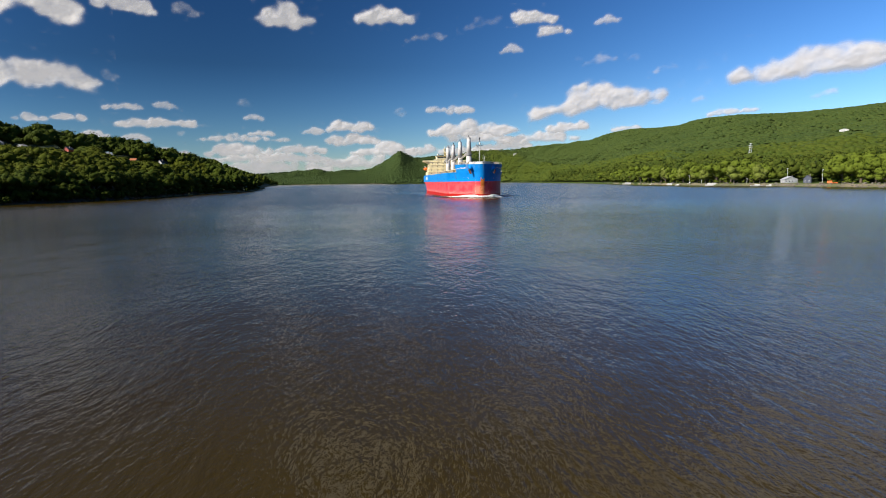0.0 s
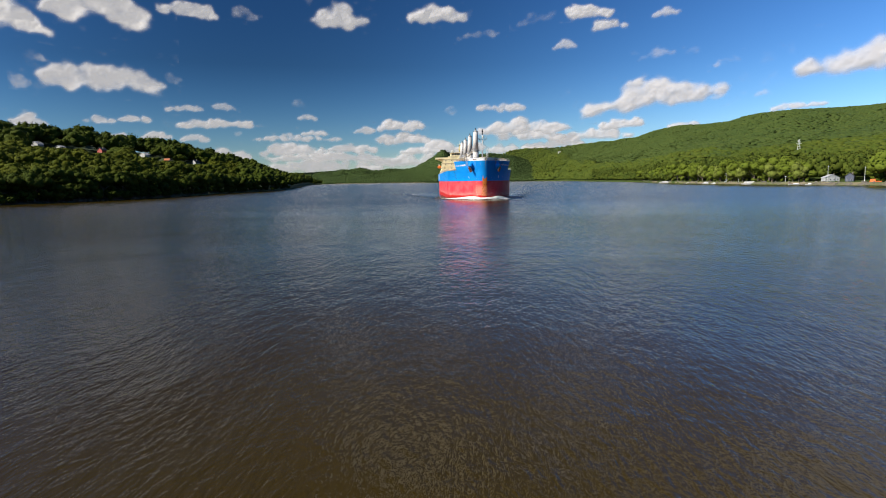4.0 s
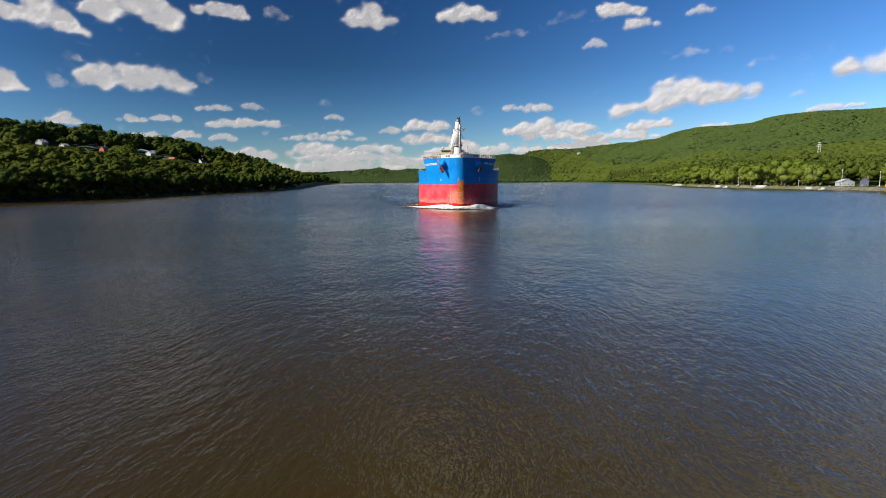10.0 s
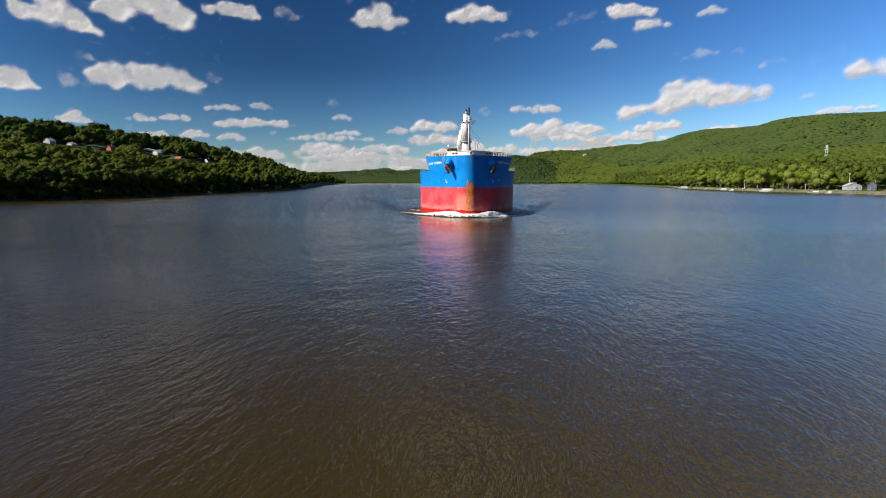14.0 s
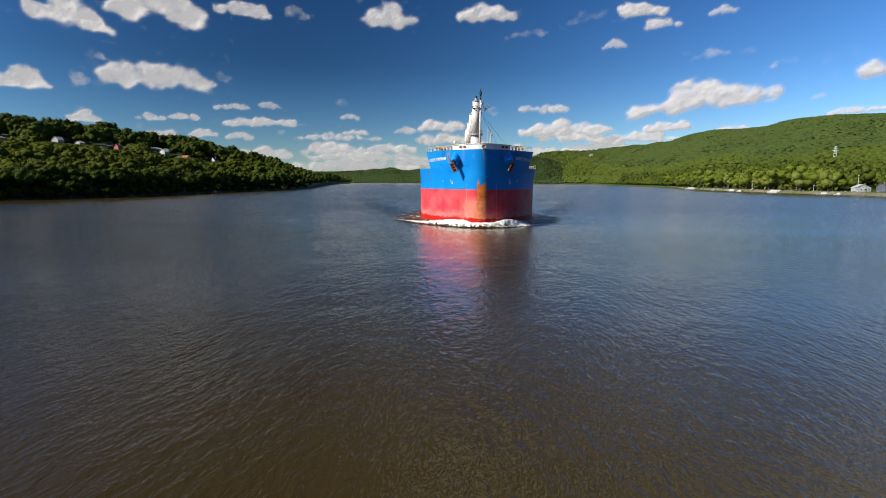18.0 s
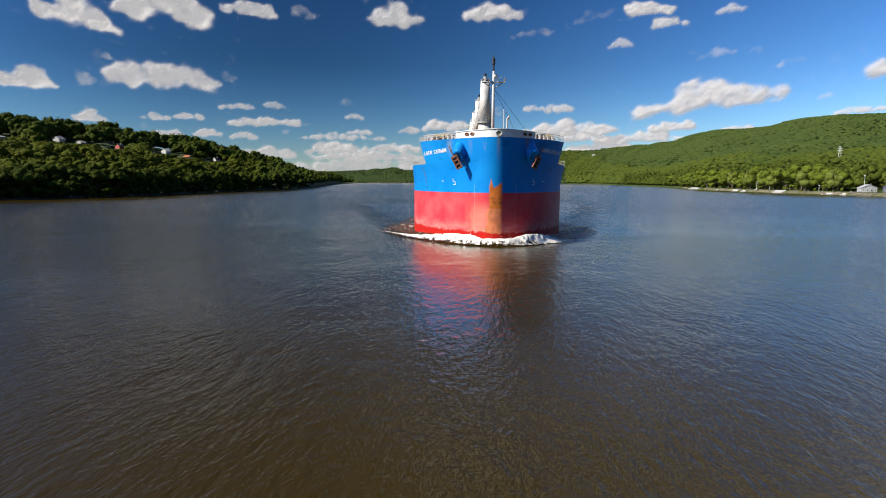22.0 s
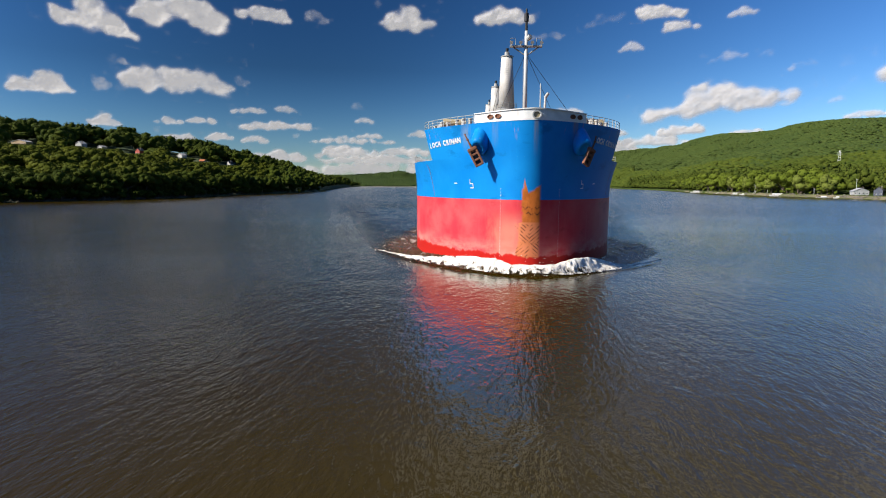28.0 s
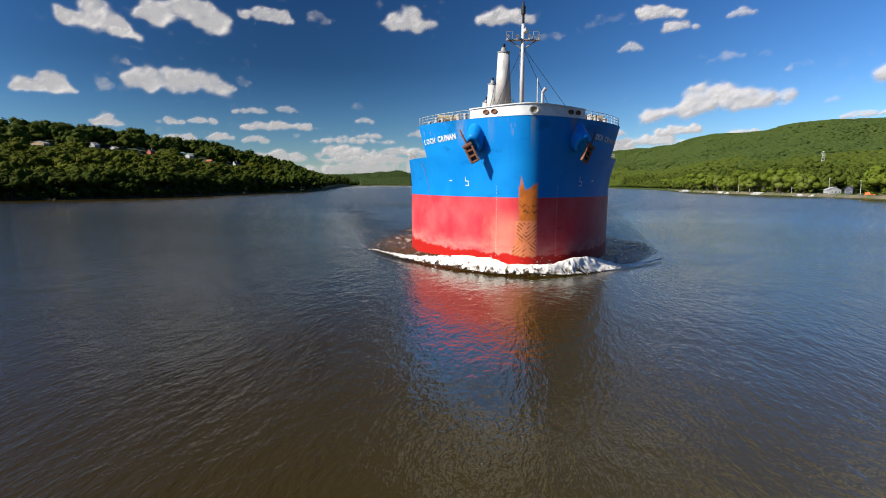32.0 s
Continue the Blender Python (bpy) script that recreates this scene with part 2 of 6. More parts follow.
def water_mat(name="river_water", churned=False):
    k = Nodes(name, 0.08, ior=1.333)
    v = k.coords("Object")
    silt = k.noise(v, 0.006, 3)
    # right-hand water: lighter colour and more gloss painted in for its brighter sky reflection
    bright_side = k.ramp(k.math("ADD", k.axis(v, 0), k.math("MULTIPLY", k.noise(v, 0.02, 3), 30.0)), 55.0, 110.0)
    brown_body = k.mix(k.ramp(silt, 0.35, 0.65), (0.0255, 0.0165, 0.0009), (0.0340, 0.0222, 0.0017))
    k.color(k.mix(bright_side, brown_body, (0.0430, 0.0365, 0.0140)))
    k.put(k.b.inputs["Specular IOR Level"], k.math("ADD", 0.42, k.math("MULTIPLY", bright_side, 0.17)))
    # wind ripples: short crests, longer chop, slow swell and smooth slicks
    rip = k.noise(k.coords(scale=(1.0, 0.34, 1), turn=6), 3.8, 3, 0.55, 0.3)
    chop = k.noise(k.coords(scale=(1.0, 0.36, 1), turn=-9), 1.25, 3, 0.55, 0.4)
    swell = k.noise(k.coords(scale=(1.0, 0.5, 1), turn=30), 0.12, 3, 0.5)
    slick = k.ramp(k.noise(k.coords(scale=(0.25, 1.0, 1), turn=8), 0.012, 4, 0.6), 0.38, 0.62)
    amp = k.math("ADD", k.math("MULTIPLY", slick, 0.45), 0.65)
    h = k.math("ADD", k.math("MULTIPLY", rip, 0.062), k.math("MULTIPLY", chop, 0.118))
    h = k.math("ADD", k.math("MULTIPLY", h, amp), k.math("MULTIPLY", swell, 0.25))
    upstream = k.ramp(k.axis(v, 1), 90.0, 300.0)
    k.rough(k.math("ADD", k.math("MULTIPLY", bright_side, 0.05), k.math("ADD", 0.05, k.math("MULTIPLY", upstream, 0.09))))
    if churned:
        # silt stirred up from the bed, and torn streaks of foam
        at = k.n("ShaderNodeAttribute")
        at.attribute_name = "stir"
        stir = at.outputs["Fac"]
        streak = k.noise(k.coords(scale=(1.0, 0.3, 1), turn=18), 0.8, 5, 0.68, 0.6)
        torn = k.math("MULTIPLY", k.ramp(streak, 0.53, 0.70), k.ramp(stir, 0.3, 1.0))
        mud = k.mix(k.noise(v, 0.2, 3), (0.095, 0.058, 0.020), (0.040, 0.026, 0.010))
        base = k.b.inputs["Base Color"].links[0].from_socket
        k.color(k.mix(k.math("MULTIPLY", torn, 0.7), k.mix(k.ramp(stir, 0.0, 0.9), base, mud), (0.5, 0.47, 0.42)))
        k.rough(k.math("ADD", k.math("MULTIPLY", torn, 0.4), k.math("ADD", 0.06, k.math("MULTIPLY", stir, 0.14))))
        h = k.math("ADD", h, k.math("MULTIPLY", k.math("MULTIPLY", streak, 0.9), stir))
    h = k.math("MULTIPLY", h, k.math("SUBTRACT", 0.95, k.math("MULTIPLY", bright_side, 0.3)))
    k.bump(h, 1.0, 1.0)
    # near wave faces are imitated: far and right-hand normals tilt towards the camera
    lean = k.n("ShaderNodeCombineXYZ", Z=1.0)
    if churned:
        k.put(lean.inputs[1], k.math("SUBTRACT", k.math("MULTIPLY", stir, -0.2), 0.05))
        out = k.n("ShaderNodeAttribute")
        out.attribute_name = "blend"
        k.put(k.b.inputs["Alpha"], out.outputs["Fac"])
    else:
        right_reach = k.ramp(k.axis(v, 0), 65.0, 170.0)
        k.put(lean.inputs[0], k.math("MULTIPLY", right_reach, -0.03))
        k.put(lean.inputs[1], k.math("MINIMUM", k.math("MULTIPLY", right_reach, -0.055), k.math("MULTIPLY", upstream, -0.055)))
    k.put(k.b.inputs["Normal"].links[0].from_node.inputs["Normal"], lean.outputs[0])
    return k.m


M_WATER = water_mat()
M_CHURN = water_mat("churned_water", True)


def cloud_mat():
    k = Nodes("cloud_vapour", 1.0)
    at = k.n("ShaderNodeAttribute")
    at.attribute_name = "vapour"
    thin = k.ramp(at.outputs["Fac"], 0.0, 1.0)
    dif = k.n("ShaderNodeBsdfDiffuse")
    dif.inputs[0].default_value = (0.15, 0.145, 0.15, 1)
    thru = k.n("ShaderNodeBsdfTranslucent")
    thru.inputs[0].default_value = (0.15, 0.145, 0.14, 1)
    # added emission stands in for sunlight scattered many times and leaving on all sides
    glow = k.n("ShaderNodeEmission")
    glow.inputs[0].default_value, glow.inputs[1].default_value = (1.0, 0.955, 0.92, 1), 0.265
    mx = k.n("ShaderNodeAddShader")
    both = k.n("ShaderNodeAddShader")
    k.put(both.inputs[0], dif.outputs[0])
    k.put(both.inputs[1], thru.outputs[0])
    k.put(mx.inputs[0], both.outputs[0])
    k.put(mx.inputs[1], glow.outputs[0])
    cl = k.n("ShaderNodeBsdfTransparent")
    mo = k.n("ShaderNodeMixShader", Fac=thin)
    k.put(mo.inputs[1], cl.outputs[0])
    k.put(mo.inputs[2], mx.outputs[0])
    k.put(k.t.nodes["Material Output"].inputs[0], mo.outputs[0])
    return k.m


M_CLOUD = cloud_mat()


# ---- mesh helpers ----
def mesh_from(name, verts, faces, material, smooth=False):
    me = bpy.data.meshes.new(name)
    me.from_pydata([tuple(map(float, v)) for v in verts], [], [tuple(map(int, f)) for f in faces])
    me.materials.append(material)
    if smooth:
        me.polygons.foreach_set("use_smooth", [True] * len(me.polygons))
    me.update()
    return me


def tri_mesh(name, verts, tris, material, smooth=True):
    """A large triangle mesh from two arrays."""
    me = bpy.data.meshes.new(name)
    verts, tris = np.asarray(verts, np.float32), np.asarray(tris, np.int32)
    me.vertices.add(len(verts))
    me.vertices.foreach_set("co", verts.ravel())
    me.loops.add(tris.size)
    me.loops.foreach_set("vertex_index", tris.ravel())
    me.polygons.add(len(tris))
    me.polygons.foreach_set("loop_start", np.arange(0, tris.size, 3, dtype=np.int32))
    me.polygons.foreach_set("use_smooth", np.full(len(tris), smooth))
    me.materials.append(material)
    me.update(calc_edges=True)
    me.validate()
    return me


def part(name, bm, material, parent, label="", smooth=False):
    """Links a bmesh as one mesh object under a thing or a part."""
    me = bpy.data.meshes.new(name)
    bmesh.ops.recalc_face_normals(bm, faces=bm.faces[:])
    bm.to_mesh(me)
    bm.free()
    me.materials.append(material)
    if smooth:
        me.polygons.foreach_set("use_smooth", [True] * len(me.polygons))
    ob = new(name, me)
    ob.parent = parent
    return tagged(ob, label)


def box(bm, x0, x1, y0, y1, z0, z1, bevel=0.0, m=None):
    r = bmesh.ops.create_cube(bm, size=1.0, matrix=Matrix.Translation(((x0 + x1) / 2, (y0 + y1) / 2, (z0 + z1) / 2)) @ Matrix.Diagonal((x1 - x0, y1 - y0, z1 - z0, 1)))
    if bevel:
        es = list({e for v in r["verts"] for e in v.link_edges})
        rr = bmesh.ops.bevel(bm, geom=es, offset=bevel, segments=2, affect="EDGES", profile=0.5)
        vs = list({v for f in rr["faces"] for v in f.verts} | {v for v in r["verts"] if v.is_valid})
    else:
        vs = r["verts"]
    if m is not None:
        bmesh.ops.transform(bm, matrix=m, verts=vs)
    return bm


def tube(bm, a, b, r0, r1=None, seg=12):
    """A round bar from a to b."""
    a, b = Vector(a), Vector(b)
    d = b - a
    m = Matrix.Translation((a + b) / 2) @ d.to_track_quat("Z", "Y").to_matrix().to_4x4()
    bmesh.ops.create_cone(bm, cap_ends=True, segments=seg, radius1=r0, radius2=r0 if r1 is None else r1, depth=d.length, matrix=m)
    return bm


def boxes(*args, bevel=0.0):
    bm = bmesh.new()
    for a in args:
        box(bm, *a, bevel=bevel)
    return bm


def fbm(x, y, seed=0, octaves=5, gain=0.5):
    """Value noise, summed over octaves, about 0 to 1."""
    x, y = np.asarray(x, float), np.asarray(y, float)
    total, amp, norm = np.zeros(np.broadcast(x, y).shape), 1.0, 0.0
    for o in range(octaves):
        xi, yi = np.floor(x).astype(np.int64), np.floor(y).astype(np.int64)
        fx, fy = x - xi, y - yi
        fx, fy = fx * fx * (3 - 2 * fx), fy * fy * (3 - 2 * fy)

        def h(i, j):
            q = (i * 374761393 + j * 668265263 + (seed + o * 31) * 1442695041) & 0xFFFFFFFF
            q = ((q ^ (q >> 13)) * 1274126177) & 0xFFFFFFFF
            return ((q ^ (q >> 16)) & 0xFFFF) / 65535.0

        v = (h(xi, yi) * (1 - fx) + h(xi + 1, yi) * fx) * (1 - fy) + (h(xi, yi + 1) * (1 - fx) + h(xi + 1, yi + 1) * fx) * fy
        total += amp * v
        norm += amp
        amp *= gain
        x, y = x * 2.03 + 17.1, y * 2.03 + 9.7
    return total / norm


# ---- the river ----
def river():
    n = 60
    a = np.linspace(-1, 1, n)
    a = np.sign(a) * np.abs(a) ** 2.2 * 9000
    verts = [(x, y, 0) for y in a for x in a]
    faces = [(j * n + i, j * n + i + 1, (j + 1) * n + i + 1, (j + 1) * n + i) for j in range(n - 1) for i in range(n - 1)]
    ob = new("water", mesh_from("water", verts, faces, M_WATER))
    tagged(ob, "wide brown river with wind-rippled blue-grey reflections", "river", kind="structure")
    return ob


water = river()

# ---- land ----
EYE_Z, CX, CY = 11.0, 45.0, 15.0


class Land:
    """A wooded slope round the river, given by bearing: where the shore and the crest lie and how high the crest stands over the eye."""

    def __init__(self, shore, crest, skyline, trees, power, seed, shelf=0.0, shelf_z=3.0):
        self.shore, self.crest, self.skyline = shore, crest, skyline
        self.trees, self.power, self.seed, self.shelf, self.shelf_z = trees, power, seed, shelf, shelf_z

    def look_up(self, table, b):
        return np.interp(b, [r[0] for r in table], [r[1] for r in table])

    def z(self, b, r):
        b, r = np.asarray(b, float), np.asarray(r, float)
        rs, rt = self.look_up(self.shore, b), self.look_up(self.crest, b)
        top = np.maximum(EYE_Z + rt * np.tan(np.radians(self.look_up(self.skyline, b))) - self.trees, 2.0)
        r0 = rs + self.shelf
        s = (r - r0) / (rt - r0)
        low = self.shelf_z * np.clip((r - rs + 4) / 12.0, -0.6, 1)
        up = np.where(s < 1, np.clip(s, 0, 1) ** self.power, np.clip(1 - (s - 1) * 0.7, 0, 1))
        x, y = CX + r * np.sin(np.radians(b)), CY + r * np.cos(np.radians(b))
        rough = (fbm(x / 160, y / 160, self.seed, 4) - 0.5) * np.clip(s, 0, 1) * np.clip(1.15 - s, 0, 1) * top * 0.5
        return low + np.maximum(top - self.shelf_z, 0) * up + rough

    def place(self, b, r):
        return CX + r * math.sin(radians(b)), CY + r * math.cos(radians(b)), float(self.z(b, r))

    def mesh(self, name, b0, b1, nb, nr, far, material):
        bs = np.linspace(b0, b1, nb)
        verts, faces = [], []
        for b in bs:
            rs, rt = float(self.look_up(self.shore, b)), float(self.look_up(self.crest, b))
            edge = np.linspace(rs - 8, rs + 16, 6)
            rr = np.concatenate([edge, rs + 16 + (rt * far - rs - 16) * np.linspace(0, 1, nr - 5)[1:]])
            zz = self.z(np.full(len(rr), b), rr)
            for r, z in zip(rr, zz):
                verts.append((CX + r * math.sin(radians(b)), CY + r * math.cos(radians(b)), z))
        for i in range(nb - 1):
            for j in range(nr - 1):
                faces.append((i * nr + j, i * nr + j + 1, (i + 1) * nr + j + 1, (i + 1) * nr + j))
        me = mesh_from(name, verts, faces, material, True)
        return new(name, me)

    def meet(self, b, el, start):
        """The distance at which a sight line of that elevation meets the slope."""
        r = start
        while r < 4500 and float(self.z(b, r)) < EYE_Z + r * math.tan(radians(el)):
            r += 4
        return r


left = Land(
    shore=[(-75, 360), (-46, 395), (-43, 402), (-38, 420), (-34, 455), (-31, 505), (-29.6, 540), (-26.5, 625), (-24, 690), (-21.5, 770), (-19.5, 1000), (-18.4, 1450), (-17.3, 2300), (-16.6, 2700), (-16.2, 3000)],
    crest=[(-75, 900), (-46, 950), (-40, 980), (-35, 1030), (-30, 1150), (-26, 1300), (-22, 1500), (-19.5, 1900), (-18, 2400), (-17, 2800), (-16.2, 3150)],
    skyline=[(-170, 6), (-110, 6), (-75, 4.4), (-46, 4.7), (-43.9, 4.78), (-42, 4.77), (-40.3, 4.48), (-38.3, 4.45), (-36.3, 4.46), (-35, 4.33), (-33.4, 3.83), (-32, 3.55), (-29.8, 3.47), (-28.7, 3.21), (-27.5, 2.94), (-25.1, 2.43), (-22.6, 2.12), (-21.6, 1.6), (-20.1, 1.11), (-18.6, 0.97), (-17.5, 0.71), (-16.8, 0.2), (-16.2, 0.05)],
    trees=18, power=0.9, seed=3, shelf=14, shelf_z=2.2)
right = Land(
    shore=[(0, 3900), (2, 3700), (6.5, 3000), (9, 1900), (12, 1480), (14.2, 1120), (15.4, 1000), (16, 930), (19.3, 790), (22, 720), (25.4, 660), (30, 575), (36.5, 500), (45, 430), (75, 380)],
    crest=[(0, 4300), (3, 4200), (6, 3900), (12, 3100), (16, 2600), (25, 2300), (37, 2100), (75, 2000)],
    skyline=[(-1.8, 1.2), (0, 2.0), (2, 2.75), (4.2, 2.9), (5.8, 2.97), (9, 3.3), (11.5, 3.5), (13, 3.66), (14.6, 4.2), (16, 4.45), (18, 4.5), (20.4, 4.7), (23, 5.2), (25.8, 5.4), (30, 5.4), (33, 5.5), (36, 5.75), (75, 6), (110, 8.5), (170, 8)],
    trees=6, power=1.35, seed=11, shelf=30, shelf_z=3.2)
peak = Land(
    shore=[(-16, 3500), (-9, 3350), (8, 3400)],
    crest=[(-16, 4000), (-8, 3900), (-4.7, 3800), (0, 3900), (8, 4000)],
    skyline=[(-16, 0.4), (-13, 0.58), (-11.5, 0.66), (-10.2, 0.70), (-8.4, 0.95), (-7.3, 1.35), (-6.5, 1.78), (-5.7, 2.27), (-5.2, 2.68), (-4.95, 2.86), (-4.7, 2.92), (-4.45, 2.87), (-4.1, 2.67), (-3.5, 2.36), (-2.9, 2.26), (-1.9, 2.38), (-0.2, 2.5), (0.9, 2.42), (2, 2.3), (4, 1.6), (6, 0.8), (8, 0.3)],
    trees=1, power=1.1, seed=21, shelf=20, shelf_z=3)
distant = Land(
    shore=[(-30, 4000), (4, 4000)],
    crest=[(-30, 4350), (4, 4350)],
    skyline=[(-30, 0.9), (-18, 0.95), (-16.4, 1.02), (-15.6, 1.12), (-14.9, 1.08), (-14.2, 1.28), (-13.5, 1.24), (-12.7, 1.40), (-12.0, 1.34), (-11.5, 1.16), (-10.8, 1.14), (-9.8, 1.26), (-8.6, 1.20), (-7.6, 1.28), (-5, 1.3), (0, 1.2), (4, 0.8)],
    trees=6, power=1.2, seed=31, shelf=20, shelf_z=3)

# unseen stretches behind the camera are added to both banks to cut skylight
tagged(left.mesh("ground", -170, -16.2, 300, 60, 1.35, M_SOIL), "steep wooded river bank with a stony shore", "bank", kind="structure")
tagged(right.mesh("ground", -1.8, 170, 300, 60, 1.2, M_SOIL_R), "long wooded mountain ridge above the river", "hill", kind="structure")
tagged(peak.mesh("ground", -16, 8, 160, 40, 1.12, M_FAR), "distant green hill with a rounded peak", "hill", kind="structure")
tagged(distant.mesh("backdrop", -30, 4, 90, 30, 1.08, M_FAR), "low blue-green hills far up the river", "hill", kind="structure")


# ---- trees ----
def ico(sub):
    bm = bmesh.new()
    bmesh.ops.create_icosphere(bm, subdivisions=sub, radius=1.0)
    v = np.array([q.co[:] for q in bm.verts])
    f = np.array([[q.index for q in p.verts] for p in bm.faces])
    bm.free()
    return v, f


ICO1, ICO2 = ico(1), ico(2)


def crown(seed, leaves, core, lobes, size, main=0.62):
    """A crown one unit in radius round the origin: a few uneven rounded lobes with tufts of leaves standing off them."""
    g = np.random.default_rng(seed)
    vs, fs, base = [], [], 0
    cen = [(0, 0, 0.08, main)]
    for i in range(lobes - 1):
        a, zz = i * 2.4 + g.uniform(-0.5, 0.5), g.uniform(-0.42, 0.6)
        rad = 0.62 * math.sqrt(max(0.05, 1 - abs(zz) ** 1.6)) * g.uniform(0.6, 1.0)
        cen.append((rad * math.cos(a), rad * math.sin(a), zz, g.uniform(0.32, 0.5)))
    for x, y, z, r in cen:
        v = core[0] * (1 + g.uniform(-0.2, 0.12, (len(core[0]), 1))) * r * 0.9 * np.array([1, 1, 0.9]) + (x, y, z)
        vs.append(v)
        fs.append(core[1] + base)
        base += len(v)
    for i in range(leaves):
        x, y, z, r = cen[g.integers(len(cen))]
        d = g.normal(size=3)
        d[2] += 0.3
        d /= np.linalg.norm(d)
        p = np.array([x, y, z]) + d * r * g.uniform(0.86, 1.12)
        u = np.cross(d, g.normal(size=3))
        u /= np.linalg.norm(u)
        w = np.cross(d + g.normal(size=3) * 0.28, u)
        w /= np.linalg.norm(w)
        s = size * g.uniform(0.6, 1.4)
        vs.append(np.array([p - u * s, p + w * s * 0.8, p + u * s, p - w * s * 0.8]))
        fs.append(np.array([[0, 1, 2], [0, 2, 3]]) + base)
        base += 4
    return np.concatenate(vs), np.concatenate(fs)


def dome(seed, core, low):
    """A far crown: the uneven rounded upper side alone."""
    g = np.random.default_rng(seed)
    v = core[0] * (1 + g.uniform(-0.22, 0.14, (len(core[0]), 1)))
    keep = [f for f in core[1] if core[0][f][:, 2].mean() > low]
    used = np.unique(keep)
    index = np.full(len(v), 0)
    index[used] = np.arange(len(used))
    return v[used], index[np.array(keep)]


NEAR = [crown(40 + i, 230, ICO1, 8, 0.075, 0.8) for i in range(5)]
MID = [crown(60 + i, 34, ICO1, 5, 0.12, 0.74) for i in range(5)]
FAR = [dome(80 + i, ICO2, -0.3) for i in range(6)]
SPECK = [dome(90 + i, ICO1, -0.5) for i in range(5)]


def woods(name, kinds, spots, material, label, category="forest"):
    """Many crowns in one mesh. spots: rows of x, y, z of the ground, height, spread."""
    spots = np.asarray(spots)
    g = np.random.default_rng(len(spots))
    vs, fs, base = [], [], 0
    pick = g.integers(0, len(kinds), len(spots))
    turn = g.uniform(0, 6.283, len(spots))
    for k, (v, f) in enumerate(kinds):
        s = spots[pick == k]
        a = turn[pick == k]
        if not len(s):
            continue
        ca, sa = np.cos(a)[:, None], np.sin(a)[:, None]
        x = (v[:, 0] * ca - v[:, 1] * sa) * s[:, 4:5] + s[:, 0:1]
        y = (v[:, 0] * sa + v[:, 1] * ca) * s[:, 4:5] + s[:, 1:2]
        z = v[:, 2] * s[:, 3:4] * 0.46 + s[:, 2:3] + s[:, 3:4] * 0.56
        vs.append(np.stack([x, y, z], 2).reshape(-1, 3))
        fs.append((f[None] + (np.arange(len(s)) * len(v))[:, None, None] + base).reshape(-1, 3))
        base += len(s) * len(v)
    ob = new(name, tri_mesh(name, np.concatenate(vs), np.concatenate(fs), material))
    return tagged(ob, label, category, kind="stuff")


def scatter(land, b0, b1, r0, r1, step, seed, height, spread, skip=None, crest=False):
    """Tree spots on a slope, evenly over the area, from r0 to r1 metres behind the shore."""
    g = np.random.default_rng(seed)
    out = []
    for _ in range(200000):
        if len(out) >= step:
            break
        b = g.uniform(b0, b1)
        rs, rt = float(land.look_up(land.shore, b)), float(land.look_up(land.crest, b))
        hi = min(rs + r1, rt * 1.06)
        lo = rs + r0
        if crest:
            lo, hi = rt - r0, rt + r1
        if hi <= lo:
            continue
        r = math.sqrt(g.uniform(lo * lo, hi * hi))
        if not crest and g.uniform() > (hi * hi - lo * lo) / ((rs + r1) ** 2 - lo * lo + 1) * 1.0 + 0.35:
            continue
        x, y, z = land.place(b, r)
        h = height * g.uniform(0.6, 1.35)
        if skip:
            h = min(h, skip(b, r, z))
            if h < 3.0:
                continue
        out.append((x, y, z - 0.6, h, spread * g.uniform(0.65, 1.35) * min(1.0, h / height + 0.25)))
    return out


HOUSES_L, HOUSES_R = [], []


def house_gap(b, r, z):
    """How tall a tree may grow here without hiding a house from the river."""
    most = 99.0
    for land, houses in ((left, HOUSES_L), (right, HOUSES_R)):
        for hb, hr in houses:
            side = abs(radians(b - hb)) * r
            if b < hb and side < 30 and abs(r - hr) < 16:
                return 0.0
            if abs(b - hb) > 3 or side > 17 or not hr - 260 < r < hr + 14:
                continue
            if r > hr - 12:
                return 0.0
            base = float(land.z(hb, hr)) + (2.2 if land is left else 0.5)
            most = min(most, EYE_Z + (base - EYE_Z) * r / hr - z)
    return most


# ---- buildings on the slopes: bearing and elevation of the base ----
for hb, he in ((-27.8, 1.55), (-31.8, 2.15), (-35.1, 2.42), (-37.9, 2.78), (-39.4, 2.88), (-43.4, 2.9), (-30.1, 1.82)):
    HOUSES_L.append((hb, left.meet(hb, he, 560)))
for hb, he in ((6.4, 2.42), (32.6, 3.5)):
    HOUSES_R.append((hb, right.meet(hb, he, 1000)))
for hb in (27.3, 28.6):
    HOUSES_R.append((hb, float(right.look_up(right.shore, hb)) + 24))

M_WALL_W = paint("white_siding", (0.46, 0.46, 0.44), 0.6, amount=0.2, scale=0.4)
M_WALL_G = paint("grey_siding", (0.37, 0.38, 0.38), 0.6, amount=0.2, scale=0.4)
M_WALL_R = paint("red_siding", (0.38, 0.07, 0.045), 0.6, amount=0.2, scale=0.4)
M_WALL_D = paint("dark_siding", (0.06, 0.07, 0.10), 0.6, amount=0.2, scale=0.4)
M_WALL_T = paint("tan_siding", (0.42, 0.30, 0.18), 0.6, amount=0.2, scale=0.4)
M_ROOF_D = paint("slate_roof", (0.055, 0.055, 0.06), 0.8, amount=0.2, scale=0.8)
M_ROOF_G = paint("grey_roof", (0.36, 0.36, 0.37), 0.7, amount=0.2, scale=0.8)
M_ROOF_O = paint("orange_roof", (0.40, 0.13, 0.05), 0.8, amount=0.2, scale=0.8)
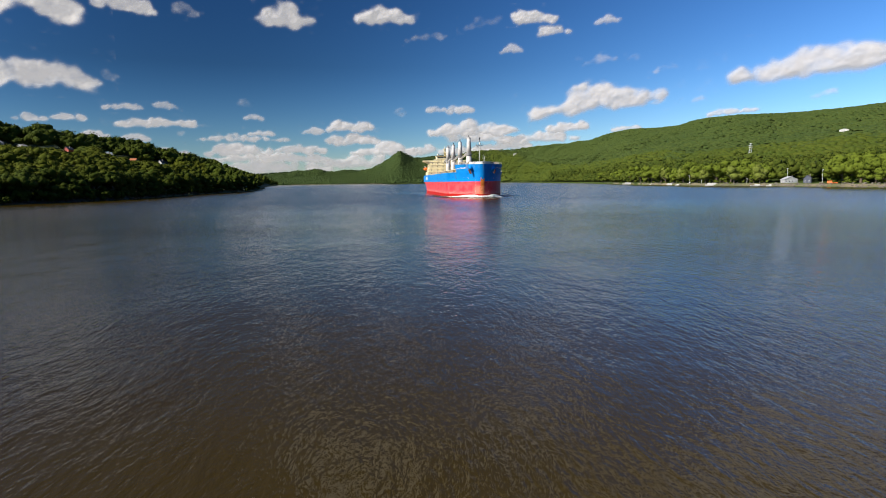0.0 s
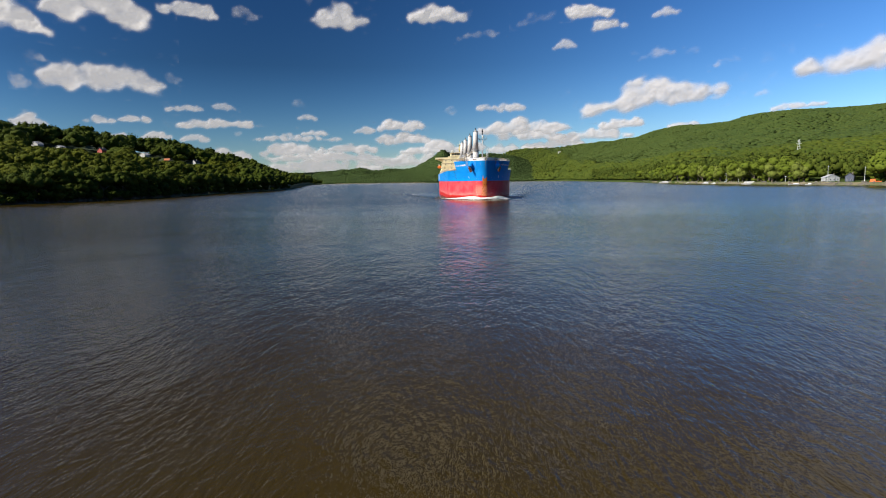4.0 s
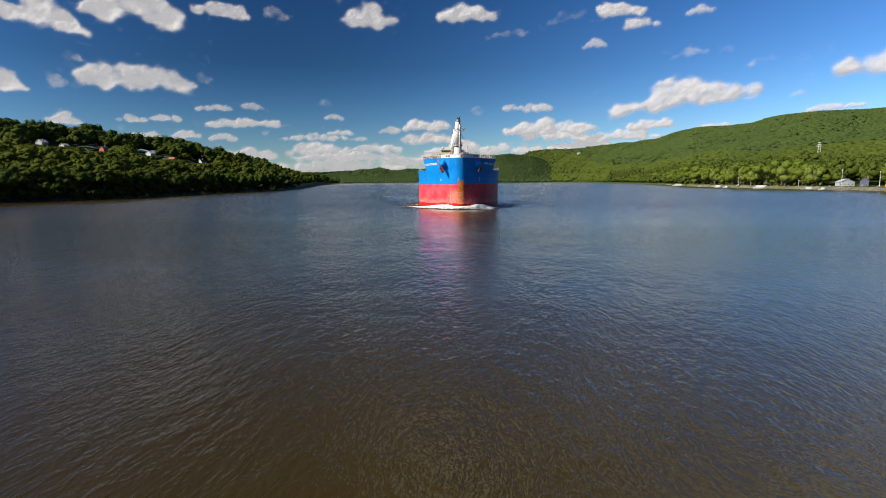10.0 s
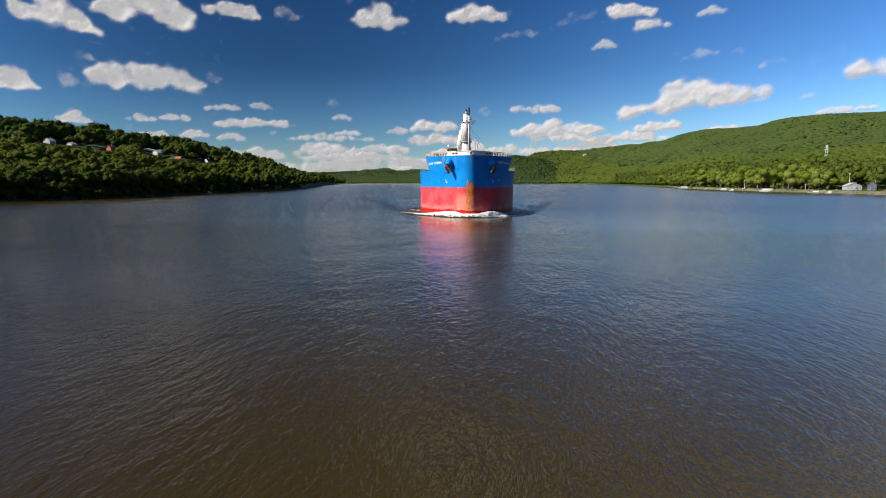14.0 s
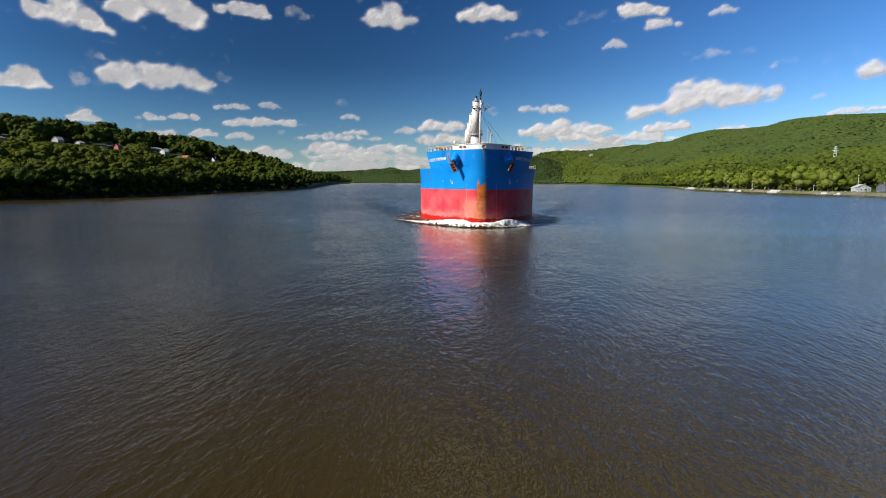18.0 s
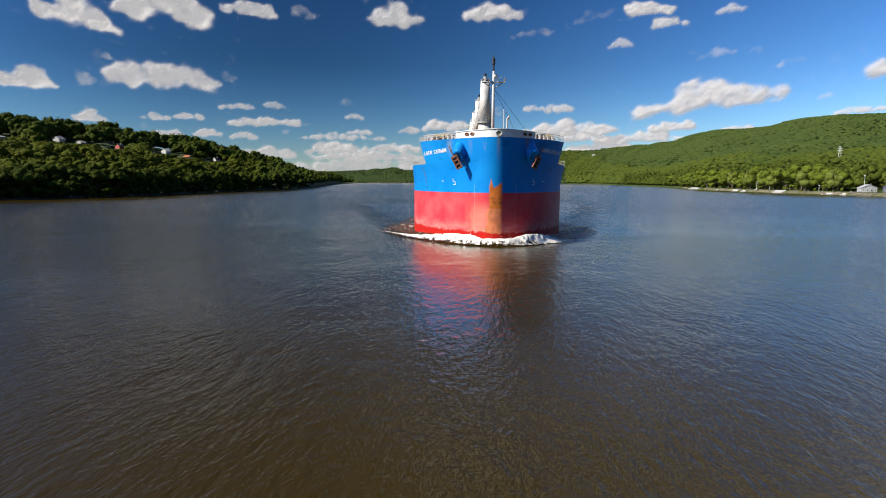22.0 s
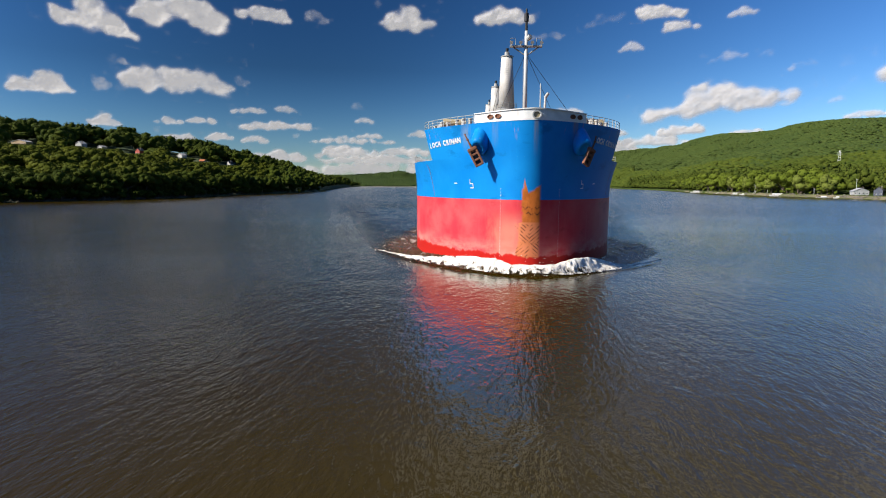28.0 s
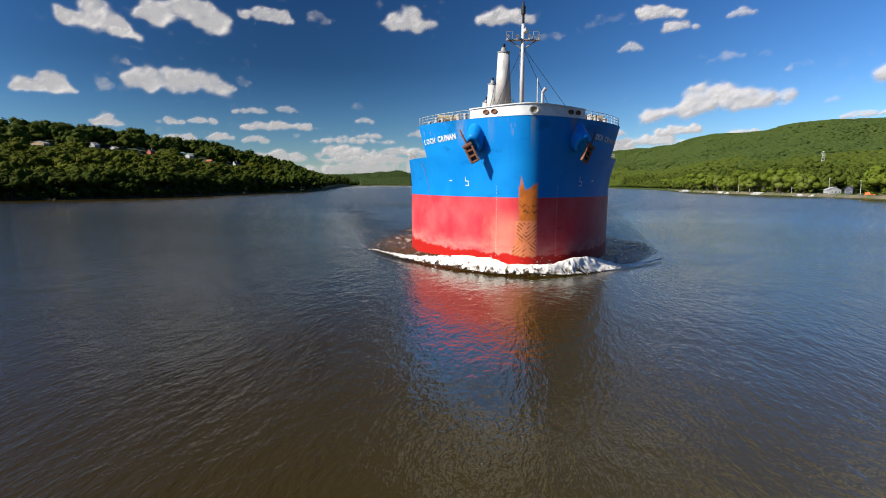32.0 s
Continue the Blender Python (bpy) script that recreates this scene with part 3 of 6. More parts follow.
M_PANE = Nodes("window_glass", 0.1).color((0.02, 0.025, 0.03)).m
M_WOOD = paint("weathered_wood", (0.33, 0.28, 0.21), 0.8, amount=0.4, scale=1.2)
M_BOAT = paint("boat_white", (0.62, 0.62, 0.60), 0.35, amount=0.1)
M_ROCK = ground_mat("shore_rock", (0.16, 0.14, 0.115), (0.10, 0.09, 0.075))
M_STEEL = paint("galvanised_steel", (0.55, 0.56, 0.55), 0.5, 0.3, amount=0.2)
M_TARP = paint("orange_tarp", (0.65, 0.13, 0.03), 0.7, amount=0.1)


def house(land, b, r, w, d, h, roof_h, wall, roof, label, turn=0.0, stilts=6.0):
    """A gabled house: walls with a foundation, two roof slopes, windows, a door and a chimney."""
    x, y, z = land.place(b, r)
    t = new("house")
    tagged(t, label, "house")
    t.matrix_world = pose(x, y, z, 0, 0, -b + turn)
    bm = bmesh.new()
    box(bm, -w / 2, w / 2, -d / 2, d / 2, -stilts, h)
    f = [bm.verts.new(p) for p in ((-w / 2, -d / 2, h), (w / 2, -d / 2, h), (0, -d / 2, h + roof_h), (-w / 2, d / 2, h), (w / 2, d / 2, h), (0, d / 2, h + roof_h))]
    bm.faces.new((f[0], f[1], f[2]))
    bm.faces.new((f[4], f[3], f[5]))
    wl = part("wall", bm, wall, t)
    for s in (-1, 1):
        bm = bmesh.new()
        e, u = 0.5, 0.18
        k = (w / 2 + e) / (w / 2)
        pts = [(s * (w / 2) * k, h - roof_h * (k - 1)), (0, h + roof_h + 0.02), (0, h + roof_h + u + 0.1), (s * (w / 2) * k, h - roof_h * (k - 1) + u)]
        a = [bm.verts.new((px, -d / 2 - e, pz)) for px, pz in pts]
        c = [bm.verts.new((px, d / 2 + e, pz)) for px, pz in pts]
        bm.faces.new(a)
        bm.faces.new(list(reversed(c)))
        for i in range(4):
            bm.faces.new((a[i], a[(i + 1) % 4], c[(i + 1) % 4], c[i]))
        part("roof", bm, roof, t)
    n = max(2, int(w / 3))
    for lvl in range(max(1, int(h / 2.8))):
        for i in range(n):
            xx = -w / 2 + w * (i + 0.5) / n
            zz = 0.9 + 2.8 * lvl
            win = part("window", boxes((xx - 0.55, xx + 0.55, -d / 2 - 0.08, -d / 2 + 0.05, zz, zz + 1.4)), M_BOAT, wl)
            part("pane", boxes((xx - 0.45, xx + 0.45, -d / 2 - 0.1, -d / 2 - 0.07, zz + 0.1, zz + 1.3)), M_PANE, win)
    part("chimney", boxes((w * 0.2, w * 0.2 + 0.8, -0.4, 0.4, h, h + roof_h + 1.0)), M_ROCK, t)
    return t


SPECS = (
    (9, 10, 4.5, 4.6, M_WALL_W, M_ROOF_D, "white gabled house with a steep dark roof", -42),
    (13, 9, 5.5, 3.0, M_WALL_W, M_ROOF_G, "white two-storey house among trees", -52),
    (8, 8, 5.5, 3.0, M_WALL_R, M_ROOF_D, "small red house among trees", -48),
    (9, 8, 3.4, 2.0, M_WALL_W, M_ROOF_G, "low white house among trees", -50),
    (12, 9, 5.0, 3.6, M_WALL_G, M_ROOF_G, "grey house with a pale pitched roof", -50),
    (22, 10, 4.2, 2.4, M_WALL_T, M_ROOF_G, "long tan house with a flat grey roof", -46),
    (10, 8, 3.0, 2.6, M_WALL_T, M_ROOF_O, "low house with an orange-brown roof", 70),
)
for (hb, hr), s in zip(HOUSES_L, SPECS):
    house(left, hb, hr, s[0] * 0.85, s[1] * 0.85, s[2] * 0.9, s[3] * 0.9, s[4], s[5], s[6], s[7])
for hb, he, hw in ((-14.0, 0.62, 26), (-13.8, 0.7, 16), (-12.6, 0.7, 20)):
    house(peak, hb, peak.meet(hb, he, 3500), hw, 14, 7, 3, M_WALL_W, M_ROOF_G, "white building on a far wooded hill", 10)
house(right, *HOUSES_R[0], 36, 14, 6, 3, M_WALL_W, M_ROOF_G, "pale building high on the wooded ridge", 10)
house(right, *HOUSES_R[1], 17, 9, 4, 2, M_WALL_W, M_ROOF_G, "pale building high on the wooded slope", -10)
house(right, *HOUSES_R[2], 12, 9, 3.6, 2.6, M_WALL_G, M_ROOF_G, "pale grey boathouse on the river shore", 20, 1.5)
house(right, *HOUSES_R[3], 6.5, 7, 4.6, 2.8, M_WALL_D, M_ROOF_D, "dark blue house with white trim on the shore", -10, 1.5)


def on_shore(b, back):
    r = float(right.look_up(right.shore, b)) + back
    x, y, z = right.place(b, r)
    return x, y, z, r


def jetty(b, width, deep, high, label):
    x, y, z, r = on_shore(b, -2)
    t = new("jetty")
    tagged(t, label, "jetty")
    t.matrix_world = pose(x, y, 0, 0, 0, -b)
    n = int(width / 3)
    for i in range(n):
        a, c = -width / 2 + width * i / n, -width / 2 + width * (i + 1) / n
        part("deck_panel", boxes((a + 0.03, c - 0.03, -deep / 2, deep / 2, high, high + 0.25)), M_BOAT, t)
        for yy in (-deep / 2 + 0.2, deep / 2 - 0.2):
            bm = bmesh.new()
            tube(bm, ((a + c) / 2, yy, -2.5), ((a + c) / 2, yy, high + 0.9), 0.16, seg=8)
            part("pile", bm, M_WOOD, t)
    part("skirt", boxes((-width / 2, width / 2, -deep / 2 + 0.3, -deep / 2 + 0.5, 0.25, high)), M_WALL_W, t)
    part("shelter", boxes((-width * 0.35, width * 0.3, 0.2, deep / 2, high + 0.25, high + 2.0), bevel=0.1), M_WALL_W, t)


jetty(15.3, 27, 6, 1.4, "long white floating dock at the river edge")
jetty(21.6, 17, 5, 1.3, "white dock with a low shelter at the shore")
jetty(18.4, 14, 3, 0.7, "low weathered landing stage at the shore")


def boat(b, back, length, label, turn):
    x, y, z, r = on_shore(b, back)
    t = new("boat")
    tagged(t, label, "boat", "boats along the shore")
    t.matrix_world = pose(x, y, max(0.0, z if back > 4 else 0.0), 0, 0, -b + turn)
    bm = bmesh.new()
    rows = []
    for i in range(9):
        k = i / 8
        wd = length * 0.16 * (1 - max(0, (k - 0.45) / 0.55) ** 2.2)
        xx = -length / 2 + length * k
        sh = 0.25 * k ** 2
        rows.append([bm.verts.new(p) for p in ((xx, -wd, 0.85 + sh), (xx, -wd * 0.75, 0.1), (xx, 0, -0.25), (xx, wd * 0.75, 0.1), (xx, wd, 0.85 + sh))])
    for a, c in zip(rows, rows[1:]):
        for i in range(4):
            bm.faces.new((a[i], a[i + 1], c[i + 1], c[i]))
        bm.faces.new((a[4], a[0], c[0], c[4]))
    bm.faces.new(rows[0])
    part("hull", bm, M_BOAT, t)
    part("cabin", boxes((-length * 0.2, length * 0.15, -length * 0.1, length * 0.1, 0.8, 1.9), bevel=0.15), M_BOAT, t)
    part("windscreen", boxes((length * 0.15, length * 0.16, -length * 0.09, length * 0.09, 1.2, 1.8)), M_PANE, t)


boat(24.95, -6, 13, "white cabin cruiser moored at the shore", 8)
boat(18.9, -5, 8, "small white motor boat at the landing", -5)
boat(19.9, 5, 7, "small white boat pulled up on the shore", 12)
boat(23.4, 4, 6, "small white boat pulled up on the shore", -20)
boat(25.9, -3, 7, "small white boat by the boathouse", 14)
boat(16.9, 3, 7, "small pale boat on the bank", 0)


def lamp_post(b, back, high, label):
    x, y, z, r = on_shore(b, back)
    t = new("lamp_post")
    tagged(t, label, "post", "posts along the shore")
    t.matrix_world = pose(x, y, z - 0.1, 0, 0, -b)
    bm = bmesh.new()
    tube(bm, (0, 0, 0), (0, 0, high), 0.22, 0.14, 10)
    part("pole", bm, M_STEEL, t)
    part("head", boxes((-0.7, 0.7, -0.25, 0.25, high - 0.1, high + 0.35), bevel=0.08), M_STEEL, t)


for b, hgt in ((19.8, 9), (20.75, 10), (27.1, 14), (29.5, 12), (24.2, 5)):
    lamp_post(b, 8, hgt, "pale steel post on the river shore")


def pylon(b, el):
    r = right.meet(b, el, 900)
    x, y, z = right.place(b, r)
    t = new("pylon")
    tagged(t, "pale lattice power pylon on the wooded slope", "pylon")
    t.matrix_world = pose(x, y, z, 0, 0, -b)
    top = EYE_Z + r * math.tan(radians(2.85)) - z
    for sx in (-1, 1):
        for sy in (-1, 1):
            bm = bmesh.new()
            tube(bm, (sx * 2.6, sy * 2.6, -1), (sx * 0.5, sy * 0.5, top), 0.3, 0.25, 6)
            part("leg", bm, M_STEEL, t)
    for k in (0.25, 0.45, 0.62, 0.76, 0.88):
        wd = 2.6 - 2.1 * k
        bm = bmesh.new()
        tube(bm, (-wd, -wd, top * k), (wd, -wd, top * (k + 0.1)), 0.18, seg=5)
        tube(bm, (wd, -wd, top * k), (-wd, -wd, top * (k + 0.1)), 0.18, seg=5)
        part("brace", bm, M_STEEL, t)
    for k, wd in ((0.7, 4.0), (0.83, 3.2), (0.96, 2.4)):
        part("cross_arm", boxes((-wd, wd, -0.25, 0.25, top * k - 0.2, top * k + 0.2)), M_STEEL, t)


pylon(25.45, 1.7)

x, y, z, r = on_shore(30.2, 14)
tarp = new("tarpaulin")
tagged(tarp, "orange tarpaulin cover over a boat on the shore", "tarpaulin")
tarp.matrix_world = pose(x, y, z, 0, 0, -32)
bm = bmesh.new()
f = [bm.verts.new(p) for p in ((-4, -1.6, 0), (4, -1.6, 0), (4, 1.6, 0), (-4, 1.6, 0), (-3.4, 0, 2.3), (3.4, 0, 2.0))]
for q in ((0, 1, 5, 4), (1, 2, 5), (2, 3, 4, 5), (3, 0, 4), (3, 2, 1, 0)):
    bm.faces.new([f[i] for i in q])
part("cover", bm, M_TARP, tarp)

# woods
def rise_of(b, r):
    """How far up the near bank a spot lies, 0 at the shore and 1 at the crest."""
    rs, rt = float(left.look_up(left.shore, b)), float(left.look_up(left.crest, b))
    return (r - rs) / (rt - rs)


def lower_wood(b, r, z):
    return house_gap(b, r, z) if rise_of(b, r) < 0.52 else 0.0


def upper_wood(b, r, z):
    return house_gap(b, r, z) if rise_of(b, r) > 0.48 else 0.0


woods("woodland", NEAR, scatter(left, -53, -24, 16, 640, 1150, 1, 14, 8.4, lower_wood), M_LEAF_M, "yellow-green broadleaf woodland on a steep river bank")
woods("woodland", NEAR, scatter(left, -53, -24, 16, 640, 620, 31, 21, 12.5, upper_wood), M_LEAF_L, "wood of large trees along the top of the bank, shade in its leaf colour")
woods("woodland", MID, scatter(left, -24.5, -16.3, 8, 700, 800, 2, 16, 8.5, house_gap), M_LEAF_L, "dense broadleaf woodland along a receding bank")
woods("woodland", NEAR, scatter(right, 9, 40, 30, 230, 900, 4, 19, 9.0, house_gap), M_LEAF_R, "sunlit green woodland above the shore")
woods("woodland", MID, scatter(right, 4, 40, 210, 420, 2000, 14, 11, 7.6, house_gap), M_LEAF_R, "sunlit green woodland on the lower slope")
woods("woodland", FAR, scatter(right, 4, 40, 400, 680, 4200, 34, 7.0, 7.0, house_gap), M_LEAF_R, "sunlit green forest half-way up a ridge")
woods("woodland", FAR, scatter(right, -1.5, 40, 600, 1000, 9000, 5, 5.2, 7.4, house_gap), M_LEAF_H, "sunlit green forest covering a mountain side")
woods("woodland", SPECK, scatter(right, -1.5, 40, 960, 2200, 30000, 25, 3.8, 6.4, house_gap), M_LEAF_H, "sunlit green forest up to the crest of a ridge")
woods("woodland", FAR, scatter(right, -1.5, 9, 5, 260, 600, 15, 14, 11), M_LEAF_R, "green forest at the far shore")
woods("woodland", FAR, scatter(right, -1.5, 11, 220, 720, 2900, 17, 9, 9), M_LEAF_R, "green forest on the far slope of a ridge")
woods("woodland", SPECK, scatter(peak, -16, 7, 5, 700, 9000, 6, 3.2, 6.6), M_LEAF_D, "green forest on a distant hill")
woods("woodland", SPECK, scatter(peak, -16, 7, 5, 60, 700, 26, 9, 8), M_LEAF_D, "dark green trees at the foot of a distant hill")
woods("woodland", SPECK, scatter(distant, -22, 3, 5, 400, 4500, 18, 4, 7), M_LEAF_D, "dark green forest on low hills far away")
woods("woodland", MID, scatter(right, 7, 15.6, 2, 70, 420, 16, 14, 8), M_LEAF_R, "green trees down to the water of the far shore")


# trees that stand by themselves along the two shores
def tree(kind, material, height, spread, label):
    t = new("tree")
    tagged(t, label, "tree", "trees along the shore")
    bm = bmesh.new()
    tube(bm, (0, 0, -0.8), (0, 0, height * 0.5), 0.034 * height, 0.018 * height, 9)
    for i in range(5):
        a = i * 1.256 + 0.4
        tube(bm, (0, 0, height * (0.24 + 0.04 * i)), (math.cos(a) * spread * 0.55, math.sin(a) * spread * 0.55, height * (0.45 + 0.05 * i)), 0.013 * height, 0.005 * height, 6)
    part("trunk", bm, M_BARK, t)
    v, f = kind
    v = v * np.array([spread, spread, height * 0.42]) + (0, 0, height * 0.6)
    ob = new("crown", tri_mesh("crown", v, f, material))
    ob.parent = t
    return t


def line_of_trees(land, b_list, kinds, back, seed, hmin, hmax, sink=0.0):
    g = random.Random(seed)
    for b in b_list:
        b += g.uniform(-0.25, 0.25)
        r = float(land.look_up(land.shore, b)) + back + g.uniform(-5, 9)
        x, y, z = land.place(b, r)
        if house_gap(b, r, z) < 14:
            continue
        k = g.choice(kinds)
        s = g.uniform(hmin, hmax)
        copy_thing(k, pose(x, y, z - 0.2 - sink * s, 0, 0, g.uniform(0, 360)) @ Matrix.Diagonal((s * g.uniform(0.85, 1.2), s * g.uniform(0.85, 1.2), s, 1)))


TALL = [crown(100 + i, 900, ICO1, 11, 0.05, 0.55) for i in range(4)]
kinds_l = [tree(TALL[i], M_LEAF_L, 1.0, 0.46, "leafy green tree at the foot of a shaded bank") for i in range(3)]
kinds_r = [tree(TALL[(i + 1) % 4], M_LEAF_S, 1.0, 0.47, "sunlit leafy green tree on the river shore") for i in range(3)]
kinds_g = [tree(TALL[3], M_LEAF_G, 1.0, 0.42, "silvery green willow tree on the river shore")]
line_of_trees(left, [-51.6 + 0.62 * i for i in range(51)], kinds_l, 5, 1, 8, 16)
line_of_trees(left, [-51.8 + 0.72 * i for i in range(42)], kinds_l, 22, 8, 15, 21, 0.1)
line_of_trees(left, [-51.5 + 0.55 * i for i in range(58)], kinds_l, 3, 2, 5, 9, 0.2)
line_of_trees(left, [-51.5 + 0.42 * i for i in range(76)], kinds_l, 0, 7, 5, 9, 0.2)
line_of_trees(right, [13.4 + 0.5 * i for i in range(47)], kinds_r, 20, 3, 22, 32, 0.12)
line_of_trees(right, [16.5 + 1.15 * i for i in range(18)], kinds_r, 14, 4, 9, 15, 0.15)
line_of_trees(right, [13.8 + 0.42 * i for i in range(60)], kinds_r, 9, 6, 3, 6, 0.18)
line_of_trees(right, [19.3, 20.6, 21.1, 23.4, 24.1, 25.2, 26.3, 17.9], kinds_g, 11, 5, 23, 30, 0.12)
for k in kinds_l + kinds_r + kinds_g:
    for o in (*k.children_recursive, k):
        bpy.data.objects.remove(o)


# stones along the water's edge
def stones(land, b0, b1, count, seed, label, material):
    g = np.random.default_rng(seed)
    vs, fs, base = [], [], 0
    for i in range(count):
        b = g.uniform(b0, b1)
        r = float(land.look_up(land.shore, b)) + g.uniform(-4, 9)
        x, y, z = land.place(b, r)
        s = g.uniform(0.3, 1.1)
        v = ICO1[0] * (1 + g.uniform(-0.3, 0.3, (len(ICO1[0]), 1))) * np.array([s * g.uniform(1, 2.2), s * g.uniform(1, 2), s * 0.8]) + (x, y, max(z, -0.2) + 0.1)
        vs.append(v)
        fs.append(ICO1[1] + base)
        base += len(v)
    ob = new("shore_stones", tri_mesh("shore_stones", np.concatenate(vs), np.concatenate(fs), material))
    tagged(ob, label, "stones", kind="stuff")


stones(left, -47, -18, 260, 3, "dark boulders along a shaded shore", M_MUD)
stones(right, 13, 40, 350, 4, "pale boulders along a sunlit shore", M_ROCK)


def strand(land, name, b0, b1, width, label, material):
    """The bare strip of stony beach between water and trees."""
    n = 160
    verts, faces = [], []
    for i in range(n + 1):
        b = b0 + (b1 - b0) * i / n
        rs = float(land.look_up(land.shore, b))
        for d in (-3, 1, 5, width):
            x, y, z = land.place(b, rs + d + 1.2 * noise.noise(Vector((i * 0.4, d, 0))))
            verts.append((x, y, z + 0.12))
    for i in range(n):
        for j in range(3):
            faces.append((i * 4 + j, i * 4 + j + 1, (i + 1) * 4 + j + 1, (i + 1) * 4 + j))
    tagged(new(name, mesh_from(name, verts, faces, material, True)), label, "beach", kind="structure")


strand(left, "ground", -53, -30, 9, "narrow muddy shore below a wooded bank", M_MUD)
strand(peak, "ground", -15, -6.5, 30, "strip of sunlit grass at the far shore", M_SHORE)
strand(right, "ground", 14, 40, 6, "sunlit gravel and grass river beach", M_SHORE)


# ---- clouds ----
CLOUD_R = 4450.0
clouds = []


def drift(el):
    """Degrees a second by which the wind carries a cloud along the sky: the higher it stands, the nearer it is."""
    return 0.025 + 0.0039 * min(el, 18.0)


def smear(v, n):
    """Running mean over 2 n + 1 cells both ways."""
    n = int(round(n))
    if n < 1:
        return v
    for axis in (0, 1):
        p = np.concatenate([np.repeat(np.take(v, [0], axis), n + 1, axis), v, np.repeat(np.take(v, [-1], axis), n, axis)], axis)
        c = np.cumsum(p, axis)
        m = 2 * n + 1
        v = (np.take(c, range(m, c.shape[axis]), axis) - np.take(c, range(0, c.shape[axis] - m), axis)) / m
    return v


def cloud(az, el, half_w, half_h, seed, slope=0.0, cover=1.0, t=19.0):
    """One fair-weather cloud as a relief of heaped vapour over a flat base. az, el and half sizes in degrees as seen at t seconds."""
    az = az - drift(el) * t
    g = np.random.default_rng(seed + 900)
    tilt = slope * half_h / half_w
    half_h /= 1 + abs(slope)
    step = min(0.11, max(0.045, half_w / 75))
    x = np.arange(-1.3 * half_w, 1.3 * half_w + step, step)[None, :]
    y = np.arange(-1.45 * half_h, 1.5 * half_h + step, step * 0.85)[:, None]
    x, y = x + 0 * y, y + 0 * x
    A, E = az + x, el + y + tilt * x
    # the outline is shaken at two scales
    k = 0.6 * half_h + 0.15
    wx = x + (fbm(A / k, E / k, seed, 3, 0.45) - 0.5) * 1.0 * k
    wy = y + (fbm(A / k, E / k, seed + 50, 3, 0.45) - 0.5) * 0.8 * k
    count = int(5 + 5 * min(half_w / half_h, 9))
    clear, swollen = np.ones(x.shape), np.ones(x.shape)
    for i in range(count):
        cx = g.uniform(-1, 1) if i else 0.0
        env = (1 - 0.72 * abs(cx) ** 2.4) * (0.84 + 0.16 * math.sin(cx * 4.1 + seed * 1.7))
        r = half_h * (0.5 + 0.4 * env) * g.uniform(0.6, 1.0)
        top = half_h * (2.15 * env - 0.8)
        px = cx * max(0.0, half_w - 0.9 * r)
        py = -half_h + 0.95 * r if i % 2 else g.uniform(-half_h + 0.95 * r, max(-half_h + 0.97 * r, top - r))
        dx, dy = (wx - px) / (1.6 * r), (wy - py) / (1.2 * r)
        d2 = dx * dx + np.where(dy < 0, dy * 1.25, dy) ** 2
        lobe = np.clip(1 - d2, 0, 1) ** 1.5
        clear *= 1 - 0.8 * np.clip(1 - d2 * 0.88, 0, 1) ** 2.1
        swollen *= 1 - 0.7 * lobe
        # smaller heads on its shoulders
        for _ in range(4):
            a, q = g.uniform(0.0, 3.14), g.uniform(0.3, 0.5)
            d2 = ((wx - px - 0.9 * r * math.cos(a)) / (q * r * 1.4)) ** 2 + ((wy - py - 0.62 * r * math.sin(a)) / (q * r)) ** 2
            lobe = np.clip(1 - d2, 0, 1) ** 1.5
            clear *= 1 - 0.5 * lobe
            swollen *= 1 - 0.14 * lobe
    rag = fbm(A / 0.7, E / 0.5, seed + 7, 5, 0.55) - 0.5
    near = 1 - clear
    if cover < 0.55:
        near = near * 0.8 - 0.12 + rag * 1.1
    dens = np.clip((near - 0.10 + rag * 0.95) / 0.92, 0, 1)
    dens = dens ** 1.25 * (1.7 - 0.7 * dens) * min(1.0, cover + 0.08)
    # the edge thins out into the air, most at the base
    wide = 0.10 + 0.05 * half_h
    dens = 0.75 * smear(smear(dens, wide / step), wide / step) + 0.25 * dens
    dens *= np.clip(0.92 + 0.8 * (fbm(A / 0.35, E / 0.28, seed + 17, 4, 0.6) - 0.5) * (1 - dens), 0, 1.1)
    dens[0], dens[-1], dens[:, 0], dens[:, -1] = 0, 0, 0, 0
    soft = (fbm(A / (0.5 * half_h + 0.25), E / (0.4 * half_h + 0.2), seed + 3, 3, 0.45) - 0.5) * 0.5
    full = smear(1 - swollen, 0.08 * half_h / step)
    puff = full * (1 + 1.1 * soft) * half_h * radians(CLOUD_R) * 0.55
    ca = np.cos(np.radians(E))
    r = CLOUD_R + (seed % 9) * 14.0 - puff
    at = np.stack([r * ca * np.sin(np.radians(A)), r * ca * np.cos(np.radians(A)), r * np.sin(np.radians(E))], 2).reshape(-1, 3)
    ny, nx = x.shape
    idx = np.arange(nx * ny).reshape(ny, nx)
    quad = np.stack([idx[:-1, :-1], idx[:-1, 1:], idx[1:, 1:], idx[1:, :-1]], 2).reshape(-1, 4)
    quad = quad[(dens.ravel()[quad] > 0.004).any(1)]
    if len(quad) < 4:
        return
    used = np.unique(quad)
    index = np.full(nx * ny, -1)
    index[used] = np.arange(len(used))
    me = mesh_from("cloud", at[used], index[quad], M_CLOUD, True)
    attr = me.attributes.new("vapour", "FLOAT", "POINT")
    attr.data.foreach_set("value", dens.ravel()[used].astype(np.float32))
    ob = new("cloud", me)
    small = half_w < 1.2
